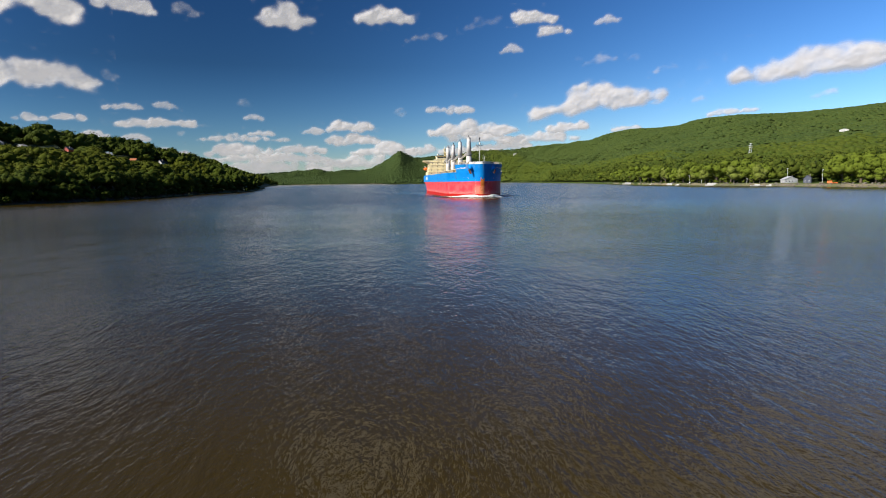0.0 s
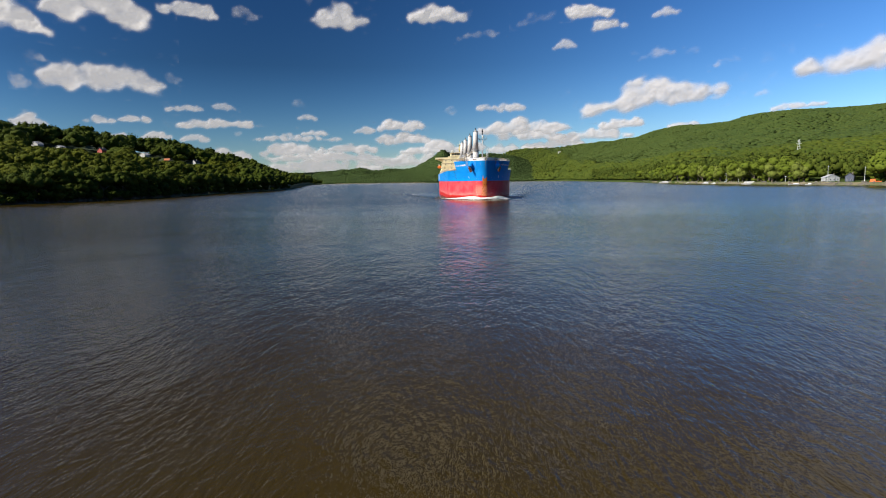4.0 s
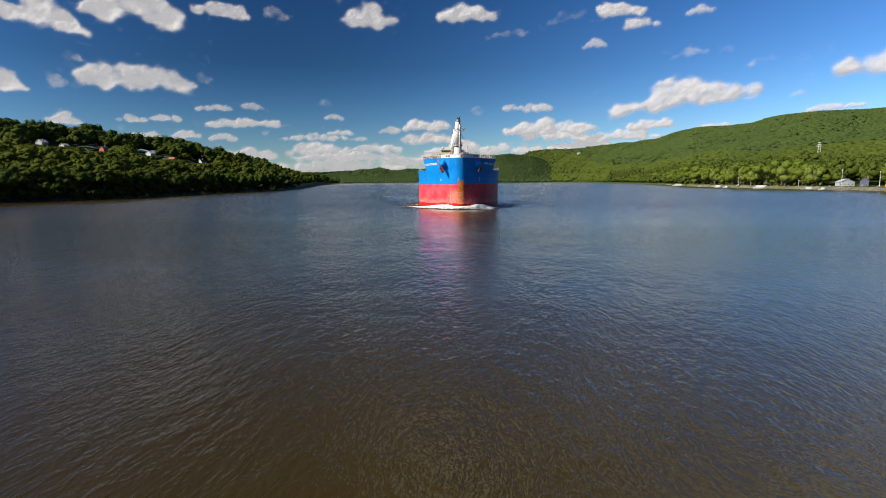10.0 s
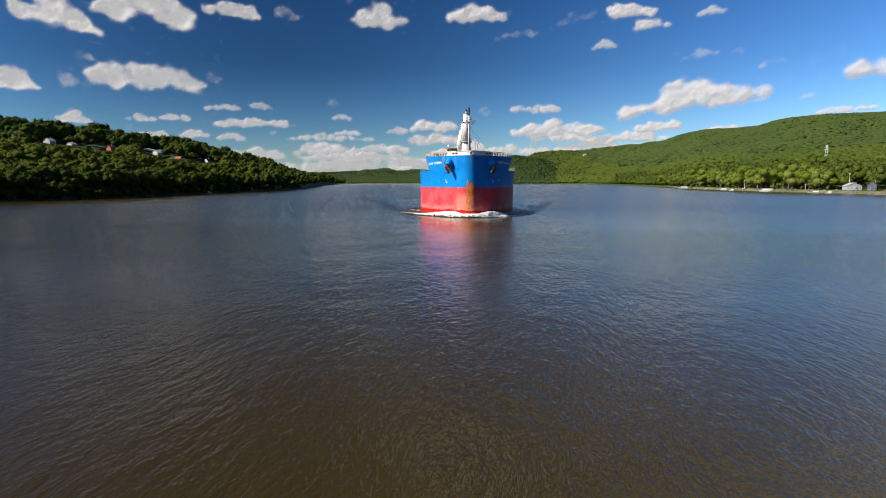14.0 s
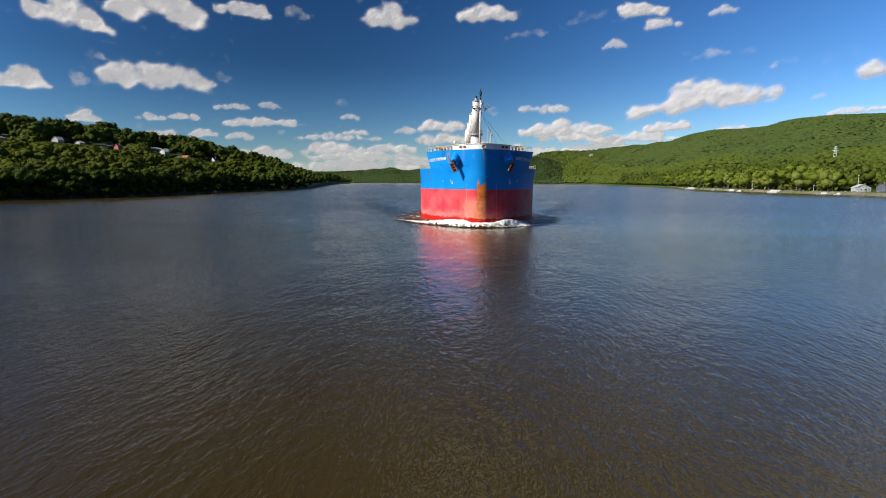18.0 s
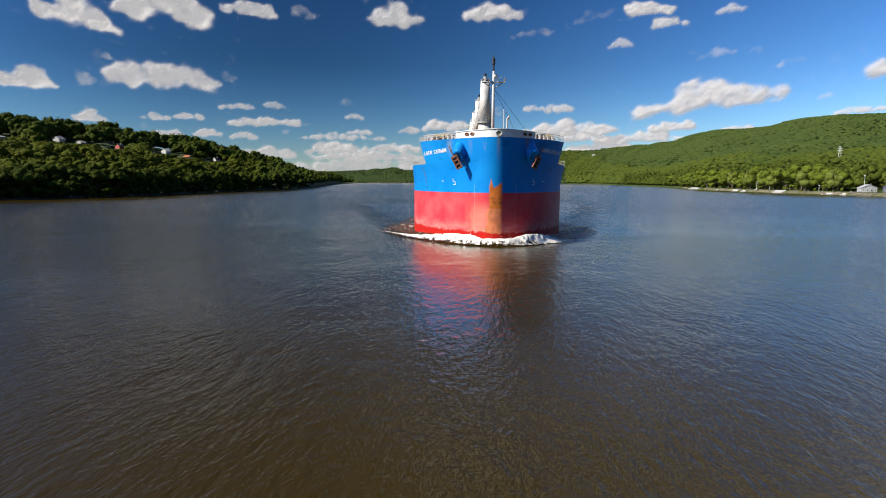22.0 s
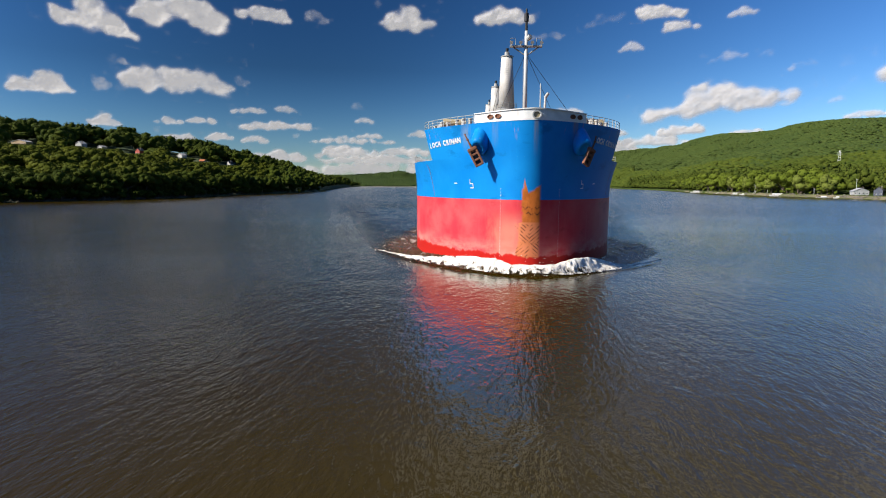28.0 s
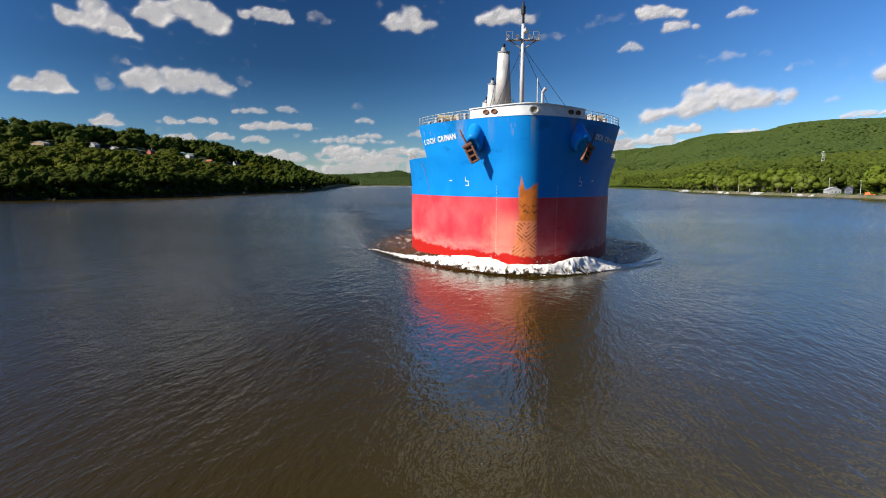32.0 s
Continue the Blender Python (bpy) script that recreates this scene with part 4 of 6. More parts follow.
    tagged(ob, "small wisp of white cloud in a blue sky" if small or cover < 0.6 else "white cumulus cloud with a grey flat base", "cloud", "fair-weather clouds")
    clouds.append((ob, az, el))


cloud(-38.9, 13.2, 3.40, 1.6, 1, -0.3)
cloud(-31.9, 14.45, 4.2, 2.0, 2, -0.15)
cloud(-25.55, 14.87, 2.32, 0.94, 3, -0.1, 0.85)
cloud(-21.09, 14.88, 1.34, 0.92, 4, -0.3, 0.35)
cloud(-12.61, 14.89, 2.68, 1.22, 5)
cloud(-3.78, 15.34, 2.73, 1.10, 6)
cloud(0.09, 13.37, 2.14, 0.64, 7, 0.4, 0.45)
cloud(5.50, 14.59, 1.89, 0.78, 8, 0.4, 0.25)
cloud(10.10, 14.91, 2.61, 0.79, 9, -0.1, 0.9)
cloud(11.91, 13.65, 1.61, 0.61, 10, 0.1, 0.8)
cloud(16.68, 14.19, 1.28, 0.46, 11, 0.1, 0.6)
cloud(7.97, 12.13, 1.29, 0.47, 12, 0.1, 0.6)
cloud(16.03, 10.80, 1.83, 0.66, 13, 0.4, 0.4)
cloud(18.85, 10.79, 0.68, 0.51, 14, 0.2, 0.25)
cloud(21.53, 9.75, 1.17, 0.61, 15, 0.2, 0.5)
cloud(15.36, 7.31, 6.40, 1.9, 16, 0.36)
cloud(-42.70, 7.84, 2.42, 0.98, 18)
cloud(-38.21, 8.09, 0.71, 0.55, 19, -0.1, 0.45)
cloud(-36.80, 9.97, 0.73, 0.33, 20, -0.1, 0.45)
cloud(-32.77, 8.97, 4.56, 1.37, 21)
cloud(-27.30, 9.16, 0.66, 0.85, 22, -0.2, 0.3)
cloud(-38.21, 5.20, 1.39, 0.54, 23, 0, 0.9)
cloud(-33.32, 5.47, 1.13, 0.38, 24, 0, 0.85)
cloud(-30.70, 5.59, 1.36, 0.33, 25, 0, 0.85)
cloud(-26.72, 6.59, 1.67, 0.34, 26, 0, 0.8)
cloud(-23.52, 6.82, 1.08, 0.40, 27, -0.1, 0.6)
cloud(-24.40, 5.35, 3.28, 0.60, 28, 0.15)
cloud(-32.46, 4.09, 1.59, 0.52, 29, 0, 0.9)
cloud(-29.43, 4.17, 1.48, 0.37, 30, 0.1, 0.9)
cloud(-26.18, 4.05, 1.20, 0.40, 31, 0, 0.8)
cloud(-20.48, 5.24, 0.69, 0.23, 32, 0, 0.5)
cloud(-16.32, 6.02, 0.94, 0.36, 33, 0, 0.7)
cloud(-16.98, 7.18, 0.78, 0.46, 34, 0, 0.25)
cloud(-17.33, 4.10, 4.11, 0.36, 35, 0, 0.8)
cloud(-15.76, 4.61, 1.36, 0.39, 36, 0, 0.9)
cloud(-24.62, 2.63, 3.05, 0.76, 37)
cloud(-18.08, 3.10, 3.17, 0.73, 38, 0.05)
cloud(-12.70, 3.22, 2.72, 0.68, 39, 0.05)
cloud(-15.28, 2.45, 5.40, 0.62, 40)
cloud(-15.95, 1.55, 6.83, 0.74, 41, 0, 0.9)
cloud(-11.05, 4.83, 1.17, 0.39, 42, 0, 0.8)
cloud(-7.49, 5.30, 2.54, 0.73, 43)
cloud(-7.57, 4.12, 2.62, 0.71, 44, 0, 0.95)
cloud(-4.72, 3.10, 3.21, 0.84, 45, 0, 0.95)
cloud(0.57, 6.79, 1.20, 0.38, 46, 0, 0.7)
cloud(2.75, 6.74, 1.60, 0.51, 47, 0.1, 0.75)
cloud(-2.90, 6.67, 0.69, 0.44, 48, 0, 0.5)
cloud(3.67, 5.02, 4.72, 1.00, 49, 0.1)
cloud(4.33, 4.26, 3.46, 0.77, 50, 0, 0.95)
cloud(12.69, 5.01, 2.11, 0.73, 51, 0.1)
cloud(10.32, 4.12, 3.51, 0.80, 52, 0.1)
cloud(7.02, 3.36, 3.26, 0.71, 53, 0.1, 0.9)
cloud(-6.50, 2.10, 6.00, 0.80, 60, 0, 0.9)
cloud(1.50, 3.00, 5.00, 0.60, 61, 0, 0.85)
cloud(26.68, 5.68, 2.18, 0.47, 54, 0.3, 0.8)
cloud(24.14, 6.88, 0.69, 0.35, 55, 0.3, 0.4)
cloud(20.92, 6.89, 0.76, 0.38, 56, 0.1, 0.4)
cloud(-22.56, 4.50, 0.33, 0.30, 57, 0, 0.4)
cloud(17.93, 4.61, 1.59, 0.38, 58, 0.2, 0.9)
cloud(32.66, 9.46, 8.44, 1.86, 80, 0.12, 1, t=0)
cloud(32.58, 6.66, 1.10, 0.43, 81, 0.3, 0.5, t=0)
# unseen clouds overhead, added so that the near water mirrors their glare
cloud(-6, 27, 7.0, 4.0, 63)
cloud(10, 23, 5.5, 2.2, 64)
cloud(19, 30, 8, 4, 66)
cloud(33, 25, 10, 4.8, 65)
cloud(3, 38, 10, 4.5, 68)
cloud(28, 39, 9, 4, 69)
cloud(46, 21, 8, 3.4, 67)

# ---- the ship: x across (towards port), y aft from the stem, z up from the water ----
Z_BOOT, Z_MAIN, Z_FC, Y_FC, Y_AFT, BEAM = 8.98, 14.2, 18.4, 12.5, 189.0, 16.13


def hull_row(z):
    """Stem position, entrance length and half breadth of the hull at height z."""
    k = max(0.0, min(1.0, z / Z_FC))
    stem = 0.2 - 1.4 * k ** 2
    entry = 33.0 - 14.0 * max(0.0, (z - 10.5) / (Z_FC - 10.5)) ** 1.25
    half = BEAM - 1.3 * max(0.0, (z - Z_MAIN) / (Z_FC - Z_MAIN)) ** 1.3
    return stem, entry, half


def bow_point(phi, z):
    """A point of the bow: phi from -90 (starboard shoulder) over 0 (stem) to 90 degrees (port shoulder)."""
    stem, entry, half = hull_row(z)
    a = radians(phi)
    k = max(0.0, min(1.0, z / Z_FC))
    x = half * math.sin(a)
    edge, slope, nose = 0.4 + 0.75 * k, 0.52 - 0.04 * k, 1.25

    def ease(q):
        d = abs(q) - nose
        return 0.5 * slope * (d + math.sqrt(d * d + edge * edge))

    wedge, full = ease(x) - ease(0.0), ease(half) - ease(0.0)
    return Vector((x, stem + wedge + (entry - full) * (1 - math.cos(a)), z))


def phi_at(y, z):
    """The angle at which the bow reaches y metres aft."""
    lo, hi = 0.0, 90.0
    for _ in range(40):
        mid = (lo + hi) / 2
        if bow_point(mid, z).y < y:
            lo = mid
        else:
            hi = mid
    return lo


def bow_at(x, z):
    """The bow's surface at lateral place x: point and outward normal."""
    def on(x_, z_):
        half = hull_row(z_)[2]
        return bow_point(math.degrees(math.asin(max(-0.9999, min(0.9999, x_ / half)))), z_)
    p = on(x, z)
    du = on(x + 0.05, z) - on(x - 0.05, z)
    dv = on(x, z + 0.05) - on(x, z - 0.05)
    return p, du.cross(dv).normalized()


def stern_point(y, z, side):
    """Side and run of the hull behind the shoulder."""
    k = max(0.0, (y - 155) / (Y_AFT - 155))
    low = max(0.0, 1 - z / 9.0)
    half = hull_row(min(z, Z_MAIN))[2] * (1 - k ** 2 * (0.03 + 0.5 * low))
    return Vector((side * half, y, z))


def hull_strip(z_list, y_end):
    """The plating between the heights, from shoulder round the stem to shoulder, and aft to y_end."""
    bm = bmesh.new()
    rows = []
    for z in z_list:
        row = []
        stem, entry, half = hull_row(z)
        y_sh = stem + entry
        phis = [-90 + 180 * i / 72 for i in range(73)]
        if y_end < y_sh:
            lim = phi_at(y_end, z)
            phis = [-lim + 2 * lim * i / 72 for i in range(73)]
        aft = [y_sh + (y_end - y_sh) * i / 24 for i in range(24, 0, -1)] if y_end > y_sh else []
        for y in aft:
            row.append(stern_point(y, z, -1) if z <= Z_MAIN else Vector((-half, y, z)))
        for phi in phis:
            row.append(bow_point(phi, z))
        for y in reversed(aft):
            row.append(stern_point(y, z, 1) if z <= Z_MAIN else Vector((half, y, z)))
        rows.append(row)
    n = min(len(r) for r in rows)
    if any(len(r) != n for r in rows):
        rows = [[r[round(i * (len(r) - 1) / (n - 1))] for i in range(n)] for r in rows]
    grid = [[bm.verts.new(p) for p in r] for r in rows]
    for a, b in zip(grid, grid[1:]):
        for i in range(n - 1):
            bm.faces.new((a[i], a[i + 1], b[i + 1], b[i]))
    return bm, grid


def hull_paint(name, base, faded, rust, wet, lower):
    k = Nodes(name, 0.42)
    v = k.coords()
    x, y, z = k.axis(v, 0), k.axis(v, 1), k.axis(v, 2)
    big = k.noise(v, 0.18, 4)
    runs = k.noise(k.coords(scale=(1.6, 1.0, 0.05)), 0.9, 5, 0.62)
    scr = k.noise(k.coords(scale=(0.5, 0.12, 3.0)), 1.1, 5, 0.65)
    col = k.mix(k.ramp(big, 0.3, 0.72), base, faded)
    col = k.mix(k.math("MULTIPLY", k.ramp(runs, 0.55, 0.75), 0.35), col, faded)
    col = k.mix(k.math("MULTIPLY", k.ramp(scr, 0.66, 0.76), 0.35), col, tuple(c * 0.55 for c in base))
    # scuffs and rust bleeding along the side where tugs and quays rub
    rub = k.noise(k.coords(scale=(0.3, 0.10, 0.5)), 1.0, 5, 0.65)
    col = k.mix(k.math("MULTIPLY", k.ramp(rub, 0.56, 0.7), 0.45), col, tuple(c * 0.5 for c in base))
    bleed = k.math("MULTIPLY", k.ramp(k.noise(k.coords(scale=(0.5, 0.2, 0.12)), 1.3, 4, 0.6), 0.66, 0.76), k.ramp(y, 14.0, 40.0))
    col = k.mix(k.math("MULTIPLY", bleed, 0.55), col, rust)
    # rust bleeding from the deck edge
    weep = k.math("MULTIPLY", k.ramp(k.noise(k.coords(scale=(2.2, 2.2, 0.03)), 1.0, 3, 0.6), 0.62, 0.74), k.ramp(z, 14.5, 18.2))
    col = k.mix(k.math("MULTIPLY", weep, 0.4), col, rust)
    # a grey run under the fairlead at the stem and stains below the hawse pipes
    for px, wide, low, high, tint in ((0.3, 0.4, 13.5, 18.3, (0.22, 0.20, 0.17)), (-4.4, 0.5, 14.8, 18.3, (0.30, 0.24, 0.15)), (-8.0, 0.8, 14.6, 18.2, (0.26, 0.25, 0.17)), (5.4, 0.6, 15.0, 18.3, (0.22, 0.16, 0.10))):
        run = k.ramp(k.math("ABSOLUTE", k.math("SUBTRACT", x, px)), wide, wide * 0.15)
        run = k.math("MULTIPLY", k.math("MULTIPLY", run, k.ramp(z, low, high)), k.ramp(runs, 0.3, 0.7))
        col = k.mix(k.math("MULTIPLY", run, 0.75), col, tint)
    # rust worn into the forefoot where the anchor chains chafe, on the sunny side of the stem
    edge = k.noise(k.coords(scale=(1.0, 1.0, 0.6)), 1.3, 4, 0.6)
    shaken = k.math("MULTIPLY", k.math("SUBTRACT", edge, 0.5), 1.5)
    step = k.ramp(z, 6.35, 6.15)
    west = k.math("ADD", k.math("ADD", x, 1.3), k.math("MULTIPLY", step, 0.5))
    fore = k.math("MINIMUM", k.math("ADD", west, shaken), k.math("SUBTRACT", 1.25, x))
    peak_z = k.math("MAXIMUM", k.math("ADD", 10.2, k.math("MULTIPLY", x, 0.7)), k.math("SUBTRACT", 11.7, k.math("MULTIPLY", k.math("ABSOLUTE", k.math("ADD", x, 0.85)), 4.0)))
    up = k.math("SUBTRACT", k.math("ADD", peak_z, k.math("MULTIPLY", shaken, 0.6)), z)
    mask = k.math("MINIMUM", k.math("MINIMUM", fore, up), k.math("SUBTRACT", 4.5, y))
    mask = k.ramp(mask, 0.0, 0.35)
    # herringbone scars: spread upwards above, downwards below
    arm = k.math("MULTIPLY", k.math("ABSOLUTE", k.math("ADD", x, 0.15)), 0.85)
    flip = k.math("SUBTRACT", 1.0, k.math("MULTIPLY", k.ramp(z, 3.75, 3.65), 2.0))
    phase = k.math("SUBTRACT", z, k.math("MULTIPLY", arm, flip))
    zig = k.math("SUBTRACT", z, k.math("PINGPONG", x, 0.36))
    scar = k.math("MULTIPLY", k.ramp(k.math("SINE", k.math("MULTIPLY", phase, 13.5), 0.0), 0.35, 0.75), k.ramp(z, 6.1, 5.9))
    nick = k.math("MULTIPLY", k.ramp(k.math("SINE", k.math("MULTIPLY", zig, 9.0), 0.0), 0.5, 0.85), k.math("MULTIPLY", k.ramp(z, 8.3, 8.1), k.ramp(z, 7.0, 7.2)))
    scar = k.math("MULTIPLY", k.math("MAXIMUM", scar, nick), k.ramp(edge, 0.40, 0.56))
    rcol = k.mix(k.ramp(edge, 0.35, 0.65), rust, tuple(c * 0.72 for c in rust))
    rcol = k.mix(k.math("MULTIPLY", step, k.ramp(big, 0.25, 0.6)), rcol, (0.62, 0.205, 0.10))
    rcol = k.mix(k.math("MULTIPLY", scar, 0.9), rcol, (0.10, 0.035, 0.018))
    if lower:
        pale = k.ramp(k.math("ADD", k.math("SUBTRACT", 3.4, k.math("ABSOLUTE", k.math("ADD", x, 2.6))), k.math("MULTIPLY", k.math("SUBTRACT", edge, 0.5), 3.0)), 0.0, 3.0)
        col = k.mix(k.math("MULTIPLY", pale, k.math("MULTIPLY", k.ramp(z, 8.4, 5.0), 0.55)), col, (0.60, 0.26, 0.17))
    if lower:
        # scraped and bleached above the wet edge
        scraped = k.math("MULTIPLY", k.ramp(z, 4.6, 1.6), k.ramp(k.noise(k.coords(scale=(0.35, 0.35, 1.0)), 0.9, 4, 0.6), 0.3, 0.7))
        col = k.mix(k.math("MULTIPLY", scraped, 0.6), col, (0.60, 0.34, 0.27))
        worn = k.math("MULTIPLY", k.ramp(k.noise(k.coords(scale=(0.5, 0.25, 0.7)), 0.5, 4, 0.6), 0.52, 0.66), k.ramp(x, -7.0, -12.0))
        col = k.mix(k.math("MULTIPLY", worn, 0.5), col, (0.36, 0.012, 0.030))
    col = k.mix(mask, col, rcol)
    if lower:
        # wetted band along the water
        rag = k.math("MULTIPLY", k.noise(k.coords(scale=(1, 1, 0.2)), 0.7, 4, 0.6), 1.6)
        col = k.mix(k.ramp(k.math("SUBTRACT", k.math("ADD", rag, 1.3), z), -0.1, 0.15), col, wet)
    k.color(col)
    k.rough(k.math("ADD", k.math("MULTIPLY", mask, 0.4), 0.42))
    k.b.inputs["Specular IOR Level"].default_value = 0.13
    return k.bump(k.math("ADD", k.noise(v, 0.35, 3), k.math("MULTIPLY", edge, 0.1)), 0.25, 0.12).m


M_BLUE = hull_paint("hull_blue", (0.002, 0.175, 0.52), (0.006, 0.220, 0.58), (0.54, 0.150, 0.028), (0, 0, 0), False)
M_RED = hull_paint("hull_red", (0.52, 0.032, 0.050), (0.56, 0.095, 0.098), (0.54, 0.150, 0.028), (0.40, 0.014, 0.010), True)
M_WHITE = paint("white_paint", (0.50, 0.50, 0.48), 0.5, amount=0.18)
M_BULWARK = paint("bulwark_white", (0.72, 0.72, 0.70), 0.45, amount=0.3, dirt=(0.34, 0.2, 0.1))
M_CRANE = paint("crane_white", (0.53, 0.51, 0.48), 0.75, amount=0.35, dirt=(0.2, 0.16, 0.11), scale=0.5)
M_GREY = paint("grey_paint", (0.30, 0.30, 0.29), 0.5, amount=0.4)
M_CREAM = paint("cream_paint", (0.80, 0.70, 0.42), 0.5, amount=0.25)
M_DECK = paint("deck_paint", (0.22, 0.08, 0.05), 0.8)
M_RUSTY = paint("rusty_iron", (0.19, 0.078, 0.042), 0.85, amount=0.7, dirt=(0.3, 0.11, 0.03), scale=2.0)
M_RAIL = paint("rail_paint", (0.45, 0.45, 0.42), 0.5, amount=0.5)
M_BLACK = paint("black_paint", (0.012, 0.012, 0.014), 0.5)
M_LETTER = paint("letter_white", (0.66, 0.66, 0.64), 0.5, amount=0.15)
M_ORANGE = paint("orange_paint", (0.75, 0.16, 0.02), 0.45)
M_HATCH = paint("hatch_paint", (0.36, 0.29, 0.17), 0.7, amount=0.5)


def glass_mat():
    k = Nodes("dark_glass", 0.08)
    v = k.coords()
    k.color(k.mix(k.noise(v, 0.8, 2), (0.012, 0.016, 0.02), (0.03, 0.035, 0.04)))
    return k.m


M_GLASS = glass_mat()

ship = new("cargo_ship")
tagged(ship, "blue and red bulk carrier under way with rust-stained bow", "ship")

bm, _ = hull_strip([-6, -3, -1, 0, 1, 2, 3.5, 5, 6.5, 8, Z_BOOT], Y_AFT)
part("boot_topping", bm, M_RED, ship, "faded red anti-fouling paint, rust-orange at the stem", True)
bm, g = hull_strip([Z_BOOT, 9.5, 10.5, 11.5, 12.5, 13.3, Z_MAIN], Y_AFT)
part("topside", bm, M_BLUE, ship, "glossy blue painted steel side", True)
bm, g = hull_strip([Z_MAIN, 14.6, 15.4, 16.2, 17.0, 17.6, Z_FC], Y_FC)
part("forecastle_side", bm, M_BLUE, ship, "blue flared forecastle plating", True)


def deck(name, z, y0, y1, material, aft=True):
    bm = bmesh.new()
    lefts, rights = [], []
    stem, entry, half = hull_row(z)
    ys = [stem + (y1 - stem) * (i / 60) ** 1.5 for i in range(61)]
    for y in ys:
        if y < y0:
            continue
        if y < stem + entry:
            x = bow_point(phi_at(y, z), z).x
        else:
            x = stern_point(y, min(z, Z_MAIN), 1).x if aft else half
        lefts.append(bm.verts.new((-x + 0.02, y, z - 0.05)))
        rights.append(bm.verts.new((x - 0.02, y, z - 0.05)))
    for i in range(len(lefts) - 1):
        bm.faces.new((lefts[i], rights[i], rights[i + 1], lefts[i + 1]))
    part(name, bm, material, ship)


deck("main_deck", Z_MAIN, Y_FC - 6, Y_AFT, M_DECK)
deck("forecastle_deck", Z_FC, -1, Y_FC, M_DECK, False)
part("transom", boxes((-14.0, 14.0, Y_AFT - 0.4, Y_AFT, 3.0, Z_MAIN)), M_BLUE, ship)
half_fc = bow_point(phi_at(Y_FC, Z_MAIN), Z_MAIN).x
part("forecastle_bulkhead", boxes((-half_fc + 0.5, half_fc - 0.5, Y_FC - 0.3, Y_FC, Z_MAIN, Z_FC)), M_WHITE, ship)


def bulwark():
    """The white raised bulwark round the stem, with thickness and a capping rail."""
    bm = bmesh.new()
    z0, z1 = Z_FC + 0.004, Z_FC + 1.18
    stem = hull_row(Z_FC)[0]
    rows = []
    n = 48
    for i in range(n + 1):
        x = -6.9 + 13.8 * i / n
        p, nn = bow_at(x, Z_FC - 0.02)
        nn = Vector((nn.x, nn.y, 0)).normalized()
        rise = 0.25 * (1 - abs(x) / 6.9)
        q = [p + nn * 0.03, p + nn * 0.03, p + nn * 0.16, p + nn * 0.16, p - nn * 0.12, p - nn * 0.12]
        zz = [z0, z1 + rise - 0.12, z1 + rise - 0.12, z1 + rise, z1 + rise, z0]
        rows.append([bm.verts.new((a.x, a.y, z)) for a, z in zip(q, zz)])
    for a, b in zip(rows, rows[1:]):
        for i in range(6):
            bm.faces.new((a[i], b[i], b[(i + 1) % 6], a[(i + 1) % 6]))
    bm.faces.new(rows[0])
    bm.faces.new(list(reversed(rows[-1])))
    return bm


bw = part("bulwark", bulwark(), M_BULWARK, ship, "white steel bulwark round the bow")


def ring_plate(p, nn, rx, rz, depth, squash=1.0):
    """An oval frame standing on the plating."""
    bm = bmesh.new()
    side = Vector((0, 0, 1)).cross(nn).normalized()
    up = nn.cross(side)
    rings = []
    for rad, d in ((1.0, -0.02), (1.0, depth), (0.72, depth), (0.66, -0.02)):
        rings.append([bm.verts.new(p + side * rx * rad * math.cos(a) + up * rz * rad * math.sin(a) + nn * d) for a in [i * math.tau / 20 for i in range(20)]])
    for a, b in zip(rings, rings[1:]):
        for i in range(20):
            bm.faces.new((a[i], a[(i + 1) % 20], b[(i + 1) % 20], b[i]))
    return bm


def disc(p, nn, rx, rz, off):
    bm = bmesh.new()
    side = Vector((0, 0, 1)).cross(nn).normalized()
    up = nn.cross(side)
    bm.faces.new([bm.verts.new(p + side * rx * math.cos(i * math.tau / 20) + up * rz * math.sin(i * math.tau / 20) + nn * off) for i in range(20)])
    return bm


for x in (0.3, -5.0, -4.1, 4.9, 5.9):
    p, nn = bow_at(x, Z_FC - 0.02)
    nn = Vector((nn.x, nn.y, 0)).normalized()
    p = Vector((p.x, p.y, Z_FC + 0.62)) + nn * 0.04
    big = 0.58 if x == 0.3 else 0.34
    fl = part("fairlead", ring_plate(p, nn, big * (1.0 if x == 0.3 else 1.25), big * 0.82, 0.12), M_RAIL if x == 0.3 else M_RUSTY, bw, "rusty oval mooring fairlead")
    part("fairlead_opening", disc(p, nn, big * (0.68 if x == 0.3 else 0.86), big * 0.56, 0.02), M_HATCH if x == 0.3 else M_RUSTY, fl)


def rail(name, points, parent, height=1.1, gap=1.5, material=None):
    """A three-bar guard rail along points on a deck edge: each stanchion and each bar is a part."""
    material = material or M_RAIL
    thing = new(name)
    thing.parent = parent
    pts = [Vector(p) for p in points]
    for h in (0.4, 0.75, height):
        bm = bmesh.new()
        for a, b in zip(pts, pts[1:]):
            tube(bm, a + Vector((0, 0, h)), b + Vector((0, 0, h)), 0.035 if h == height else 0.025, seg=6)
        part("rail_bar", bm, material, thing)
    total = 0.0
    nxt = 0.0
    for a, b in zip(pts, pts[1:]):
        d = (b - a).length
        while nxt <= total + d:
            p = a.lerp(b, (nxt - total) / d)
            bm = bmesh.new()
            tube(bm, p, p + Vector((0, 0, height)), 0.04, seg=6)
            part("stanchion", bm, material, thing)
            nxt += gap
        total += d
    return thing


